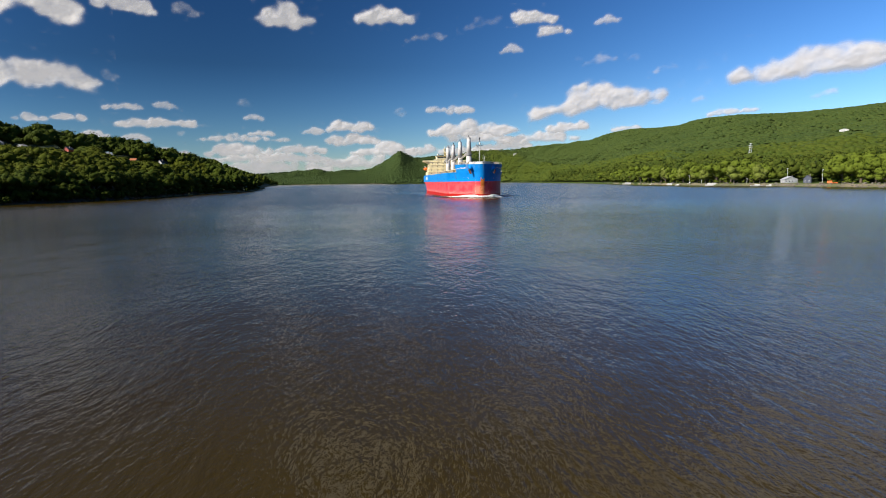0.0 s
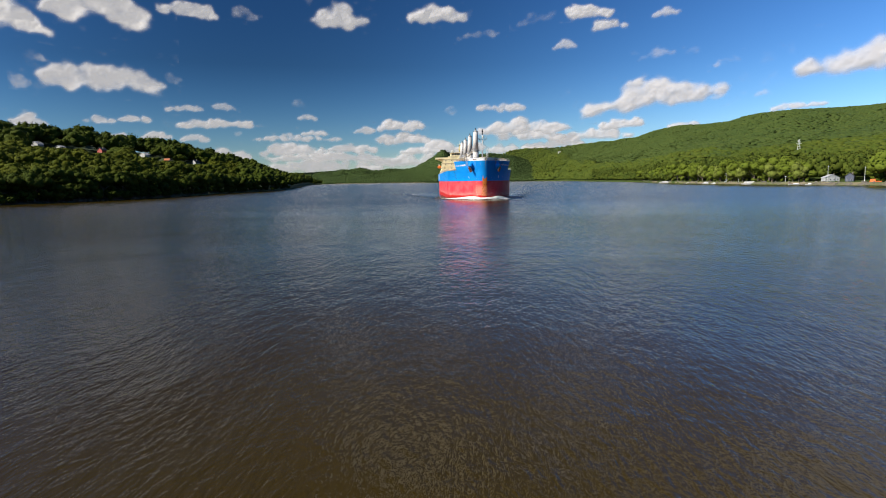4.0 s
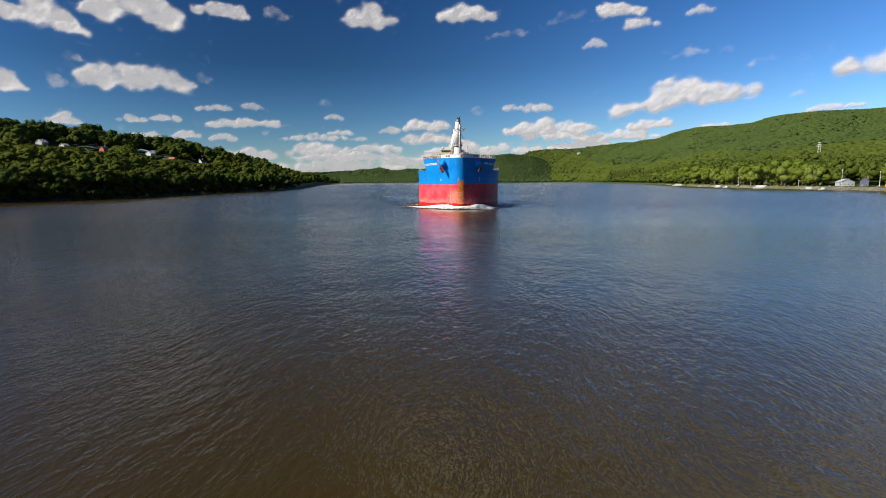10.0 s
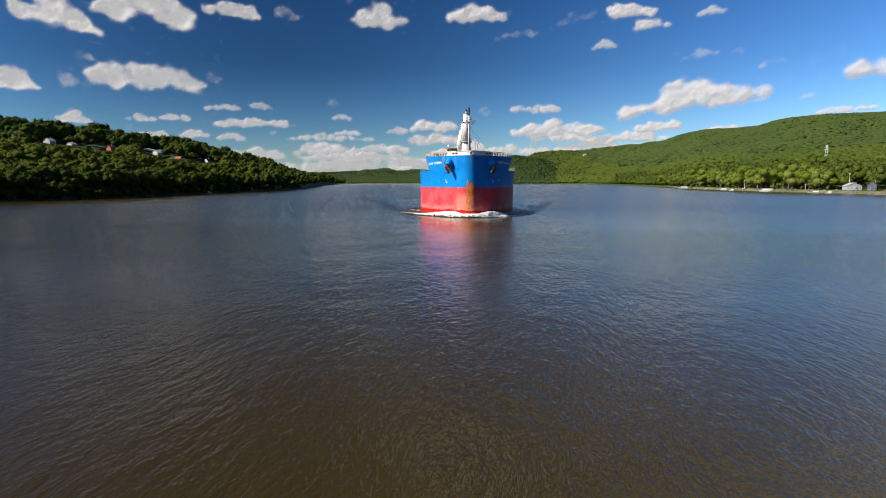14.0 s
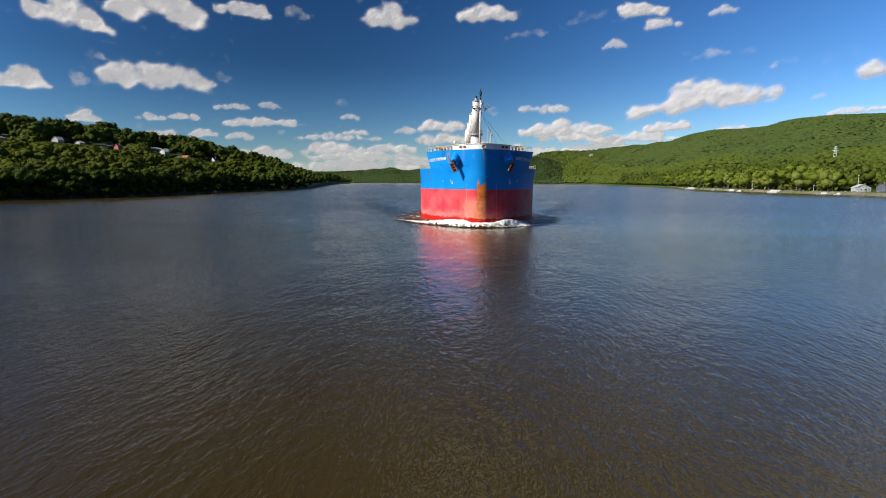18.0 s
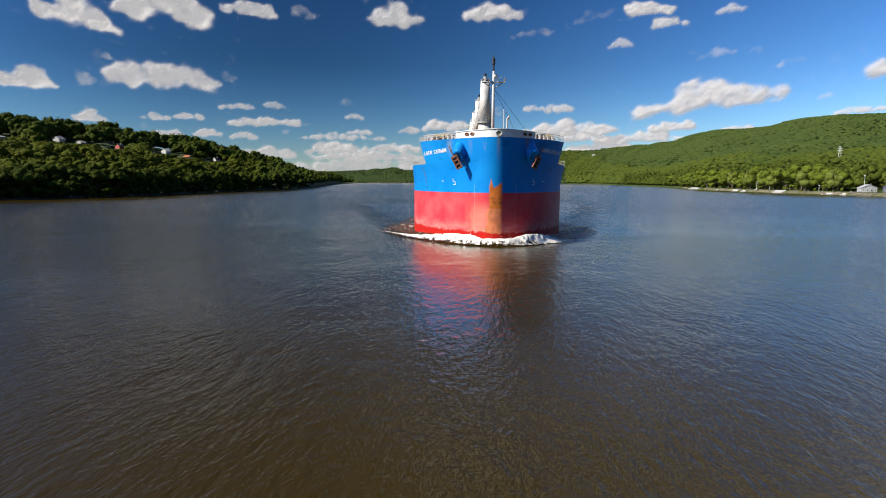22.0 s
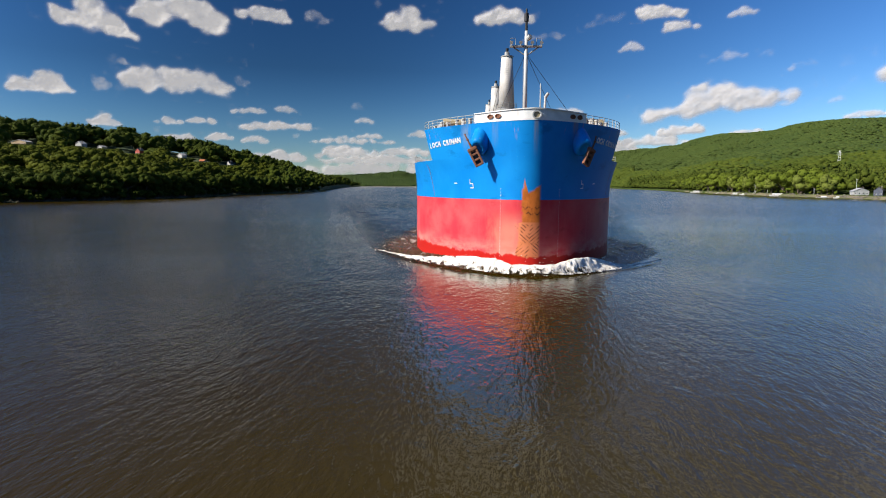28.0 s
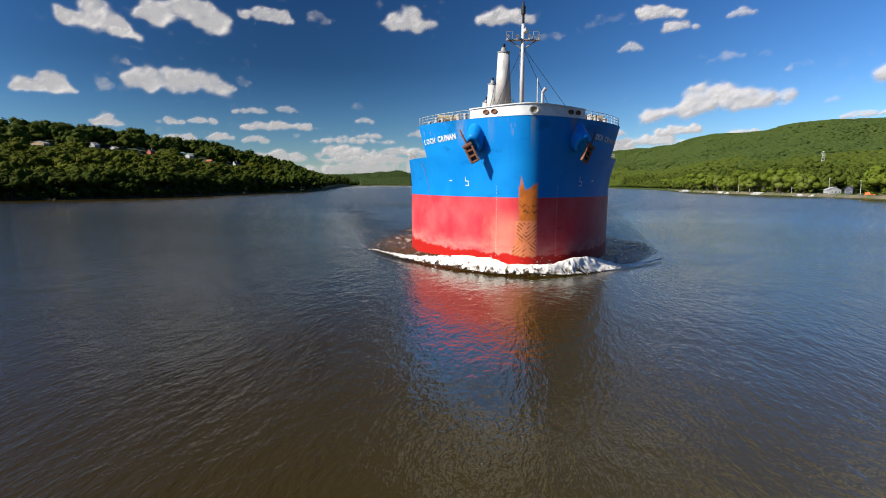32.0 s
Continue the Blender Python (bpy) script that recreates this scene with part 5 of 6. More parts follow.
for side in (-1, 1):
    pts = []
    for i in range(15):
        x = side * (7.1 + (13.9 - 7.1) * (i / 14) ** 0.75)
        p, nn = bow_at(x, Z_FC - 0.02)
        pts.append((p.x * 0.985, p.y + 0.15, Z_FC - 0.03))
    stem, entry, half = hull_row(Z_FC)
    pts.append((side * (bow_point(phi_at(Y_FC - 0.4, Z_FC), Z_FC).x - 0.2), Y_FC - 0.4, Z_FC - 0.03))
    rail("guard_rail", pts, ship)
    rail("guard_rail", [(side * (BEAM - 0.35), y, Z_MAIN - 0.05) for y in range(23, 160, 8)], ship, 1.1, 4.0)


def bolster(side):
    """The hawse bolster: a bulged cone standing off the flare, with the anchor housed under it."""
    x = side * 6.1
    p, nn = bow_at(x, 16.2)
    hor = Vector((nn.x, nn.y, 0)).normalized()
    across = Vector((0, 0, 1)).cross(hor).normalized()
    bm = bmesh.new()
    rings = []
    ahead = (hor * 0.45 + Vector((0, -0.55, 0))).normalized()
    out = (ahead * 0.74 + Vector((0, 0, -0.58))).normalized()
    across = Vector((0, 0, 1)).cross(ahead).normalized()
    up = out.cross(across).normalized()
    for d, r in ((-2.2, 1.40), (-0.6, 1.34), (0.6, 1.26), (1.0, 1.19), (1.35, 1.12), (1.6, 0.98), (1.64, 0.66), (1.45, 0.5)):
        c = p + out * d
        rings.append([bm.verts.new(c + across * r * 0.88 * math.cos(i * math.tau / 32) + up * r * 1.12 * math.sin(i * math.tau / 32)) for i in range(32)])
    for a, b in zip(rings, rings[1:]):
        for i in range(32):
            bm.faces.new((a[i], a[(i + 1) % 32], b[(i + 1) % 32], b[i]))
    bm.faces.new(rings[-1])
    part("hawse_bolster", bm, M_BLUE, ship, "rounded blue anchor bolster", True)
    anchor = new("anchor")
    anchor.parent = ship
    tagged(anchor, "rust-brown stockless anchor" if side < 0 else "rust-brown stockless anchor in the sun")
    c = p + out * 2.0 + Vector((0, 0, -0.62)) + across * (0.5 if side > 0 else -0.2)
    m = Matrix.Translation(c) @ Matrix((across, -hor, Vector((0, 0, 1)))).transposed().to_4x4() @ pose(0, 0, 0, -6, -27 if side < 0 else 29, 30 if side < 0 else 0) @ Matrix.Diagonal((-0.64, 0.7, 0.88, 1))
    bm = bmesh.new()
    tube(bm, (0, 0.05, 0.6), (0, 0.05, 2.6), 0.22, 0.13, 10)
    tube(bm, (-0.2, 0.05, 2.4), (0.2, 0.05, 2.4), 0.13, seg=8)
    part("shank", bm, M_RUSTY, anchor).matrix_local = m
    part("crown", boxes((-0.85, 0.85, -0.4, 0.4, 0.72, 1.2), bevel=0.14), M_RUSTY, anchor).matrix_local = m
    for s in (-1, 1):
        bm = boxes((s * 0.62 - 0.18, s * 0.62 + 0.18, -0.3, 0.3, -1.5, 0.85), bevel=0.1)
        part("fluke", bm, M_RUSTY, anchor).matrix_local = m
    for z0 in (-1.5, -0.72, 0.06):
        part("web", boxes((-0.5, 0.5, -0.24, 0.24, z0, z0 + 0.28), bevel=0.07), M_RUSTY, anchor).matrix_local = m
    # black sheet added so the openings between the webs read dark
    part("back_plate", boxes((-0.5, 0.5, 0.12, 0.2, -1.4, 0.9)), M_BLACK, anchor).matrix_local = m
    bm = bmesh.new()
    tube(bm, (0, 0.05, 2.5), (0, 0.3, 3.3), 0.12, seg=8)
    part("chain", bm, M_RUSTY, anchor).matrix_local = m


for side in (-1, 1):
    bolster(side)


def letter(ch, x, z, size, parent, side, material=None):
    """One painted character on the bow plating."""
    cu = bpy.data.curves.new("letter", "FONT")
    cu.body, cu.size, cu.extrude, cu.align_x, cu.align_y, cu.offset = ch, size, 0.004, "CENTER", "CENTER", size * 0.05
    tmp = bpy.data.objects.new("tmp", cu)
    me = bpy.data.meshes.new_from_object(tmp)
    bpy.data.objects.remove(tmp)
    p, nn = bow_at(x, z)
    across = Vector((0, 0, 1)).cross(nn).normalized()
    up = nn.cross(across)
    m = Matrix((across, up, nn)).transposed().to_4x4()
    m.translation = p + nn * 0.035
    me.materials.append(material or M_LETTER)
    ob = new("letter", me)
    ob.parent = parent
    ob.matrix_local = m
    return ob


def name_on_bow(text, side):
    room = [{"I": 0.55, " ": 0.75, "N": 1.08, "O": 1.08}.get(ch, 1.0) for ch in text]
    sign = new("ship_name")
    sign.parent = ship
    tagged(sign, "painted white ship name in capitals")
    for i, ch in enumerate(text):
        if ch == " ":
            continue
        k = (sum(room[:i]) + room[i] / 2 - room[0] / 2) / (sum(room) - room[0])
        # reading direction runs from image left to right
        if side < 0:
            x, z = -12.75 + 3.95 * k, 16.12 + 0.36 * k
        else:
            x, z = 8.7 + 4.1 * k, 16.55 - 0.4 * k
        letter(ch, x, z, 0.94, sign, side)


name_on_bow("LOCH CRINAN", -1)
name_on_bow("LOCH CRINAN", 1)


def mark(points, parent_x, z):
    """A small painted mark made of strokes on the plating."""
    thing = new("hull_mark")
    thing.parent = ship
    p, nn = bow_at(parent_x, z)
    across = Vector((0, 0, 1)).cross(nn).normalized()
    up = nn.cross(across)
    for x0, x1, y0, y1 in points:
        bm = bmesh.new()
        c = [p + across * a + up * b + nn * 0.04 for a, b in ((x0, y0), (x1, y0), (x1, y1), (x0, y1))]
        vs = [bm.verts.new(q) for q in c]
        bm.faces.new(vs)
        part("stroke", bm, M_LETTER, thing)


for side in (-1, 1):
    mark([(-0.4, -0.28, 0.1, 0.6), (-0.4, 0.15, -0.02, 0.1), (0.15, 0.27, -0.45, 0.1), (-0.4, 0.3, -0.57, -0.45)], side * 7.1, 10.9)
    mark([(-0.35, 0.35, -0.07, 0.07)], side * 9.2, 11.0)
    for i in range(22):
        z = 1.9 + i * 0.4
        mark([(-0.05, 0.05, -0.05, 0.04)], side * 3.6, z)


def seam(side):
    """A rust-brown strip painted for the shade contour where the forecastle plating meets the side."""
    bm = bmesh.new()
    rows = []
    for i in range(15):
        k = i / 14
        x, z = side * (13.55 - 1.25 * k ** 0.6), 13.7 - 4.6 * k
        p, nn = bow_at(x, z)
        across = Vector((0, 0, 1)).cross(nn).normalized()
        w = 0.09 * (1 - 0.6 * k)
        rows.append([bm.verts.new(p + across * q + nn * 0.03) for q in (-w, w)])
    for a, b in zip(rows, rows[1:]):
        bm.faces.new((a[0], a[1], b[1], b[0]))
    part("seam", bm, M_RUSTY, ship, "thin rust-brown strip painted for a shade contour")


for side in (-1, 1):
    seam(side)


def mast():
    m = new("foremast")
    m.parent = ship
    m.matrix_local = pose(-0.15, 0, 0.4)
    tagged(m, "slim white foremast with lamp arms")
    y = 8.0
    bm = bmesh.new()
    tube(bm, (0, y, Z_FC - 0.5), (0, y, 30.4), 0.31, 0.19, 16)
    part("pole", bm, M_WHITE, m, "", True)
    bm = bmesh.new()
    tube(bm, (0, y, 30.35), (0, y, 31.6), 0.17, 0.17)
    tube(bm, (0, y, 31.6), (0, y, 32.6), 0.3, 0.3)
    tube(bm, (0, y, 32.6), (0, y, 33.2), 0.14, 0.1)
    part("topmast", bm, M_BLACK, m, "black topmast with lantern")
    bm = bmesh.new()
    box(bm, -2.1, 2.1, y - 0.35, y + 0.35, 28.35, 28.5)
    for s in (-1, 1):
        tube(bm, (s * 0.1, y, 27.3), (s * 1.7, y, 28.35), 0.09)
    part("crosstree", bm, M_GREY, m)
    for x in (-1.95, -0.75, 0.75, 1.95):
        bm = bmesh.new()
        tube(bm, (x, y - 0.3, 28.5), (x, y - 0.3, 28.85), 0.05)
        tube(bm, (x, y - 0.15, 28.95), (x, y - 0.55, 28.8), 0.12, 0.24)
        part("floodlight", bm, M_WHITE, m)
    for s in (-1, 1):
        bm = bmesh.new()
        for x in (1.35, 2.05):
            tube(bm, (s * x, y + 0.1, 28.5), (s * x, y + 0.1, 29.5), 0.035, seg=6)
        tube(bm, (s * 1.35, y + 0.1, 29.5), (s * 2.05, y + 0.1, 29.5), 0.035, seg=6)
        part("lamp_frame", bm, M_GREY, m)
    bm = bmesh.new()
    tube(bm, (0.15, y - 0.2, 29.3), (0.5, y - 0.6, 29.6), 0.3, 0.34)
    part("horn", bm, M_RAIL, m)
    for x1, y1 in ((5.6, 14.0), (-4.0, 15.0), (7.5, 10.0)):
        bm = bmesh.new()
        tube(bm, (0, y, 27.6), (x1, y1, Z_FC), 0.03, seg=5)
        part("stay", bm, M_BLACK, m)
    bm = bmesh.new()
    for i in range(22):
        tube(bm, (-0.28, y + 0.42, 18.6 + i * 0.4), (0.28, y + 0.42, 18.6 + i * 0.4), 0.02, seg=5)
    for s in (-1, 1):
        tube(bm, (s * 0.28, y + 0.42, 18.2), (s * 0.28, y + 0.42, 27.2), 0.02, seg=5)
    part("ladder", bm, M_GREY, m)
    v = new("ventilator")
    v.parent = ship
    bm = bmesh.new()
    tube(bm, (1.8, 7.5, Z_FC), (1.8, 7.5, 24.0), 0.09)
    part("pole", bm, M_WHITE, v)
    bm = bmesh.new()
    tube(bm, (2.3, 7.2, Z_FC), (2.4, 7.2, 22.2), 0.16)
    tube(bm, (2.4, 7.2, 22.2), (2.75, 6.9, 22.7), 0.2)
    part("pipe", bm, M_WHITE, v)


mast()


def windlass(x, y):
    w = new("windlass")
    w.parent = ship
    bm = boxes((x - 1.3, x + 1.3, y - 0.9, y + 0.9, Z_FC - 0.06, Z_FC + 0.3), bevel=0.04)
    part("bed", bm, M_GREY, w)
    bm = bmesh.new()
    tube(bm, (x - 1.6, y, Z_FC + 0.95), (x + 1.6, y, Z_FC + 0.95), 0.55, 0.55, 16)
    part("drum", bm, M_HATCH, w)
    bm = boxes((x - 0.4, x + 0.4, y + 0.3, y + 1.1, Z_FC + 0.3, Z_FC + 1.5), bevel=0.06)
    part("motor", bm, M_GREY, w)


for x, y in ((-5, 9), (5, 9), (-9.5, 12), (9.5, 12)):
    windlass(x, y)
for side in (-1, 1):
    for x, y in ((9.4, 6.0), (11.6, 9.4), (12.8, 14.2), (8.4, 4.4)):
        b = new("bollard")
        b.parent = ship
        for d in (-0.4, 0.4):
            bm = bmesh.new()
            tube(bm, (side * x * 0.93 + d, y + 1.2, Z_FC - 0.06), (side * x * 0.93 + d, y + 1.2, Z_FC + 0.75), 0.22, 0.22)
            tube(bm, (side * x * 0.93 + d, y + 1.2, Z_FC + 0.75), (side * x * 0.93 + d, y + 1.2, Z_FC + 0.9), 0.28, 0.28)
            part("bitt", bm, M_RAIL, b)


def crane(y, jib):
    """A deck crane: pedestal, turning post, cab, and a jib laid aft along the deck."""
    c = new("deck_crane")
    c.parent = ship
    c.matrix_local = pose(0.35, 0, 0)
    tagged(c, "grey-white deck crane with a lowered jib")
    bm = bmesh.new()
    tube(bm, (0, y, Z_MAIN - 0.1), (0, y, 25.2), 1.75, 1.6, 28)
    part("pedestal", bm, M_CRANE, c, "", True)
    bm = bmesh.new()
    tube(bm, (0, y, 25.2), (0, y, 25.7), 2.1, 2.1, 28)
    part("slewing_ring", bm, M_GREY, c)
    bm = bmesh.new()
    tube(bm, (0, y, 25.7), (0, y, 35.6), 1.62, 1.12, 28)
    part("tower", bm, M_CRANE, c, "", True)
    bm = bmesh.new()
    tube(bm, (0, y, 35.6), (0, y, 35.8), 1.25, 1.25, 24)
    tube(bm, (0, y, 35.8), (0, y, 36.6), 0.55, 0.45)
    part("top_platform", bm, M_GREY, c)
    bm = bmesh.new()
    tube(bm, (0, y, 36.6), (0, y, 37.3), 0.28, 0.32)
    part("lamp_head", bm, M_BLACK, c)
    bm = bmesh.new()
    box(bm, -0.45, 0.45, y + 1.2, y + 2.6, 26.2, 28.6, 0.05)
    part("cab", bm, M_WHITE, c)
    bm = bmesh.new()
    for i in range(9):
        a, b = i * math.tau / 9, (i + 1) * math.tau / 9
        pa, pb = (2.05 * math.cos(a), y + 2.05 * math.sin(a)), (2.05 * math.cos(b), y + 2.05 * math.sin(b))
        tube(bm, (*pa, 25.7), (*pa, 26.7), 0.04, seg=5)
        for h in (26.2, 26.7):
            tube(bm, (*pa, h), (*pb, h), 0.03, seg=5)
    part("guard_rail", bm, M_GREY, c)
    bm = bmesh.new()
    sx = -1.9
    for s in (-0.7, 0.7):
        tube(bm, (sx * 0.3 + s, y + 1.4, 26.6), (sx + s * 0.3, y + jib, 23.2), 0.32, 0.2, 10)
    for i in range(8):
        k0 = (i + 0.5) / 8
        q = Vector((sx * 0.3, y + 1.4, 26.6)).lerp(Vector((sx, y + jib, 23.2)), k0)
        tube(bm, q + Vector((-0.6, 0, 0)), q + Vector((0.6, 0, 0)), 0.1, seg=6)
    part("jib", bm, M_CRANE, c)
    bm = bmesh.new()
    for s in (-0.3, 0.3):
        tube(bm, (s, y, 36.0), (sx + s, y + jib, 23.4), 0.05, seg=5)
    part("hoist_wire", bm, M_BLACK, c)
    bm = bmesh.new()
    for i in range(24):
        tube(bm, (-0.25, y - 1.72 + i * 0.014, 26 + i * 0.36), (0.25, y - 1.72 + i * 0.014, 26 + i * 0.36), 0.025, seg=5)
    part("ladder", bm, M_GREY, c)
    bm = boxes((-4.5, 4.5, y - 3.2, y + 3.2, Z_MAIN - 0.06, 17.4), bevel=0.1)
    part("deck_house", bm, M_CREAM, c)


for y in (47.5, 84.0, 118.0, 149.0):
    crane(y, 27.0)
for y0, y1 in ((25, 42), (53, 78), (90, 112), (124, 143)):
    h = new("cargo_hatch")
    h.parent = ship
    part("coaming", boxes((-9.0, 9.0, y0, y1, Z_MAIN - 0.06, Z_MAIN + 1.6)), M_HATCH, h)
    n = 4
    for i in range(n):
        a, b = y0 - 0.3 + (y1 - y0 + 0.6) * i / n, y0 - 0.3 + (y1 - y0 + 0.6) * (i + 1) / n
        part("hatch_cover", boxes((-9.3, 9.3, a + 0.05, b - 0.05, Z_MAIN + 1.6, Z_MAIN + 2.3), bevel=0.08), M_HATCH, h)


def tier(name, x, y0, y1, z0, z1, windows, parent):
    t = part(name, boxes((-x, x, y0, y1, z0, z1 - 0.25), bevel=0.05), M_CREAM, parent)
    part("deck_edge", boxes((-x - 0.2, x + 0.2, y0 - 0.2, y1 + 0.2, z1 - 0.25, z1)), M_CREAM, t)
    for i in range(windows):
        xx = -x + 2 * x * (i + 0.5) / windows
        part("window", boxes((xx - 0.28, xx + 0.28, y0 - 0.04, y0 + 0.1, z0 + 1.2, z0 + 1.9)), M_GLASS, t)
    for i in range(5):
        yy = y0 + (y1 - y0) * (i + 0.5) / 5
        for s in (-1, 1):
            part("window", boxes((s * x - 0.04, s * x + 0.04, yy - 0.35, yy + 0.35, z0 + 1.1, z0 + 2.0)), M_GLASS, t)
    return t


def superstructure():
    s = new("superstructure")
    s.parent = ship
    tagged(s, "cream-yellow accommodation block with bridge")
    z = Z_MAIN - 0.06
    for x, y0, y1 in ((14.5, 160, 183), (14.0, 161, 178), (13.5, 161.5, 176), (13.0, 162, 175)):
        tier("deck_tier", x, y0, y1, z, z + 2.75, 6, s)
        z += 2.75
    part("bridge_wing", boxes((-18.4, 18.4, 162.5, 166.5, z - 0.2, z)), M_CREAM, s)
    for a, b in ((-18.4, -8.7), (8.7, 18.4)):
        part("wing_bulwark", boxes((a, b, 162.4, 162.6, z, z + 1.1)), M_CREAM, s)
        part("wing_bulwark", boxes((a, b, 166.4, 166.6, z, z + 1.1)), M_CREAM, s)
        bm = bmesh.new()
        sg = -1 if a < 0 else 1
        vs = [bm.verts.new(q) for yy in (164.0, 164.4) for q in ((sg * 13.0, yy, z - 0.2), (sg * 17.8, yy, z - 0.2), (sg * 13.0, yy, z - 2.6))]
        for f in ((0, 1, 2), (5, 4, 3), (0, 3, 4, 1), (1, 4, 5, 2), (2, 5, 3, 0)):
            bm.faces.new([vs[i] for i in f])
        part("wing_bracket", bm, M_CREAM, s)
    tier("deck_tier", 8.6, 162.2, 173, z, z + 1.9, 5, s)
    z += 1.9
    br = part("bridge", boxes((-7.0, 7.0, 162.0, 172.0, z, z + 2.5), bevel=0.06), M_CREAM, s)
    for i in range(11):
        xx = -6.6 + 13.2 * (i + 0.5) / 11
        part("window", boxes((xx - 0.48, xx + 0.48, 161.93, 162.1, z + 1.0, z + 2.0)), M_GLASS, br)
    part("bridge_roof", boxes((-7.4, 7.4, 161.4, 172.6, z + 2.5, z + 2.7)), M_CREAM, br)
    m = part("radar_mast", boxes((-0.7, 0.7, 166, 167.4, z + 2.65, z + 8.6), bevel=0.1), M_CREAM, s)
    part("platform", boxes((-2.2, 2.2, 165, 168, z + 5.2, z + 5.35)), M_CREAM, m)
    part("platform", boxes((-1.6, 1.6, 165.4, 167.8, z + 8.4, z + 8.55)), M_CREAM, m)
    part("radar_bar", boxes((-1.9, 1.9, 165.2, 165.5, z + 5.9, z + 6.2)), M_WHITE, m)
    bm = bmesh.new()
    tube(bm, (0, 166.7, z + 8.55), (0, 166.7, z + 11.6), 0.12, 0.05)
    part("antenna", bm, M_CREAM, m)
    for x in (-5.6, 4.8):
        bm = bmesh.new()
        bmesh.ops.create_uvsphere(bm, u_segments=14, v_segments=8, radius=0.9, matrix=Matrix.Translation((x, 168, z + 3.95)))
        tube(bm, (x, 168, z + 2.65), (x, 168, z + 3.5), 0.2)
        part("radome", bm, M_WHITE, s, "", True)
    f = part("funnel", boxes((-3.4, 3.4, 176.5, 182.5, 18, z + 1.6), bevel=0.7), M_CREAM, s)
    part("funnel_top", boxes((-3.0, 3.0, 177, 182, z + 1.6, z + 2.2), bevel=0.3), M_BLACK, f)
    for side in (-1, 1):
        bm = bmesh.new()
        box(bm, side * 15.2 - 1.2, side * 15.2 + 1.2, 174, 181, 18.6, 20.8, 0.7)
        part("lifeboat", bm, M_ORANGE, s, "orange enclosed lifeboat")
        bm = bmesh.new()
        for yy in (175, 180):
            tube(bm, (side * 13.8, yy, 17.5), (side * 15.6, yy, 22.0), 0.18)
        part("davit", bm, M_WHITE, s)


superstructure()
mk = new("side_mark")
mk.parent = ship
for i in range(3):
    yy = 150 + i * 4.2
    part("stroke", boxes((-BEAM - 0.03, -BEAM + 0.02, yy, yy + 3.0, 10.2, 13.0)), M_LETTER, mk)


# ---- bow wave, carried along with the ship ----
def foam_mat():
    k = Nodes("foam", 0.75)
    v = k.coords()
    k.color(k.mix(k.ramp(k.noise(v, 2.2, 5, 0.65), 0.3, 0.65), (0.52, 0.46, 0.37), (0.86, 0.83, 0.78)))
    k.bump(k.noise(v, 2.2, 6, 0.72), 0.4, 0.16)
    # lacy where it thins out
    at = k.n("ShaderNodeAttribute")
    at.attribute_name = "froth"
    lace = k.math("ADD", at.outputs["Fac"], k.math("MULTIPLY", k.math("SUBTRACT", k.noise(k.coords(scale=(1, 0.6, 0.6)), 2.2, 6, 0.75), 0.5), 2.2))
    k.put(k.b.inputs["Alpha"], k.ramp(lace, -0.05, 0.75))
    return k.m


M_FOAM = foam_mat()


def wave_edge(t):
    """Front of the breaking crest, t from -1 (starboard end) to 1 (port end, drawn further ahead to fit the camera's
    view).
    """
    return Vector((24.4 * t + 0.4, 29.0 * abs(t) ** 1.65 * (1 - 0.2 * max(0.0, min(1.0, t / 0.6))) - 3.3, 0))


def wave_in(t):
    """The way from the outer edge in towards the hull."""
    d = wave_edge(t + 0.01) - wave_edge(t - 0.01)
    return Vector((-d.y, d.x, 0)).normalized()


def swell_reach(y):
    """How far out from the keel line the disturbed water reaches y metres aft: the bow wave, then a widening wedge."""
    return np.where(y < 24.4, 24.4 * (np.clip(y + 3.3, 0, None) / 29.0) ** (1 / 1.65), 23.7 + (y - 24.4) * 0.23)


def swell_lift(x, y):
    """The height of the swell thrown aside by the bow."""
    inward = swell_reach(y) - np.abs(x)
    ridge = np.exp(-((inward - 2.2 - 0.03 * y) / (1.3 + 0.05 * np.clip(y, 0, 60))) ** 2)
    hump = 0.6 * np.clip(inward / 2.2, 0, 1) * np.exp(-np.clip(y, 0, None) / 14)
    return np.maximum(1.35 * ridge * np.exp(-np.clip(y - 6, 0, None) / 34) * np.clip((y + 3.3) / 4, 0, 1), hump)


def crest_height(s):
    return 1.3 * max(0.0, 1 - s) + 0.95 * math.exp(-max(0.0, s - 0.7) * 1.0)


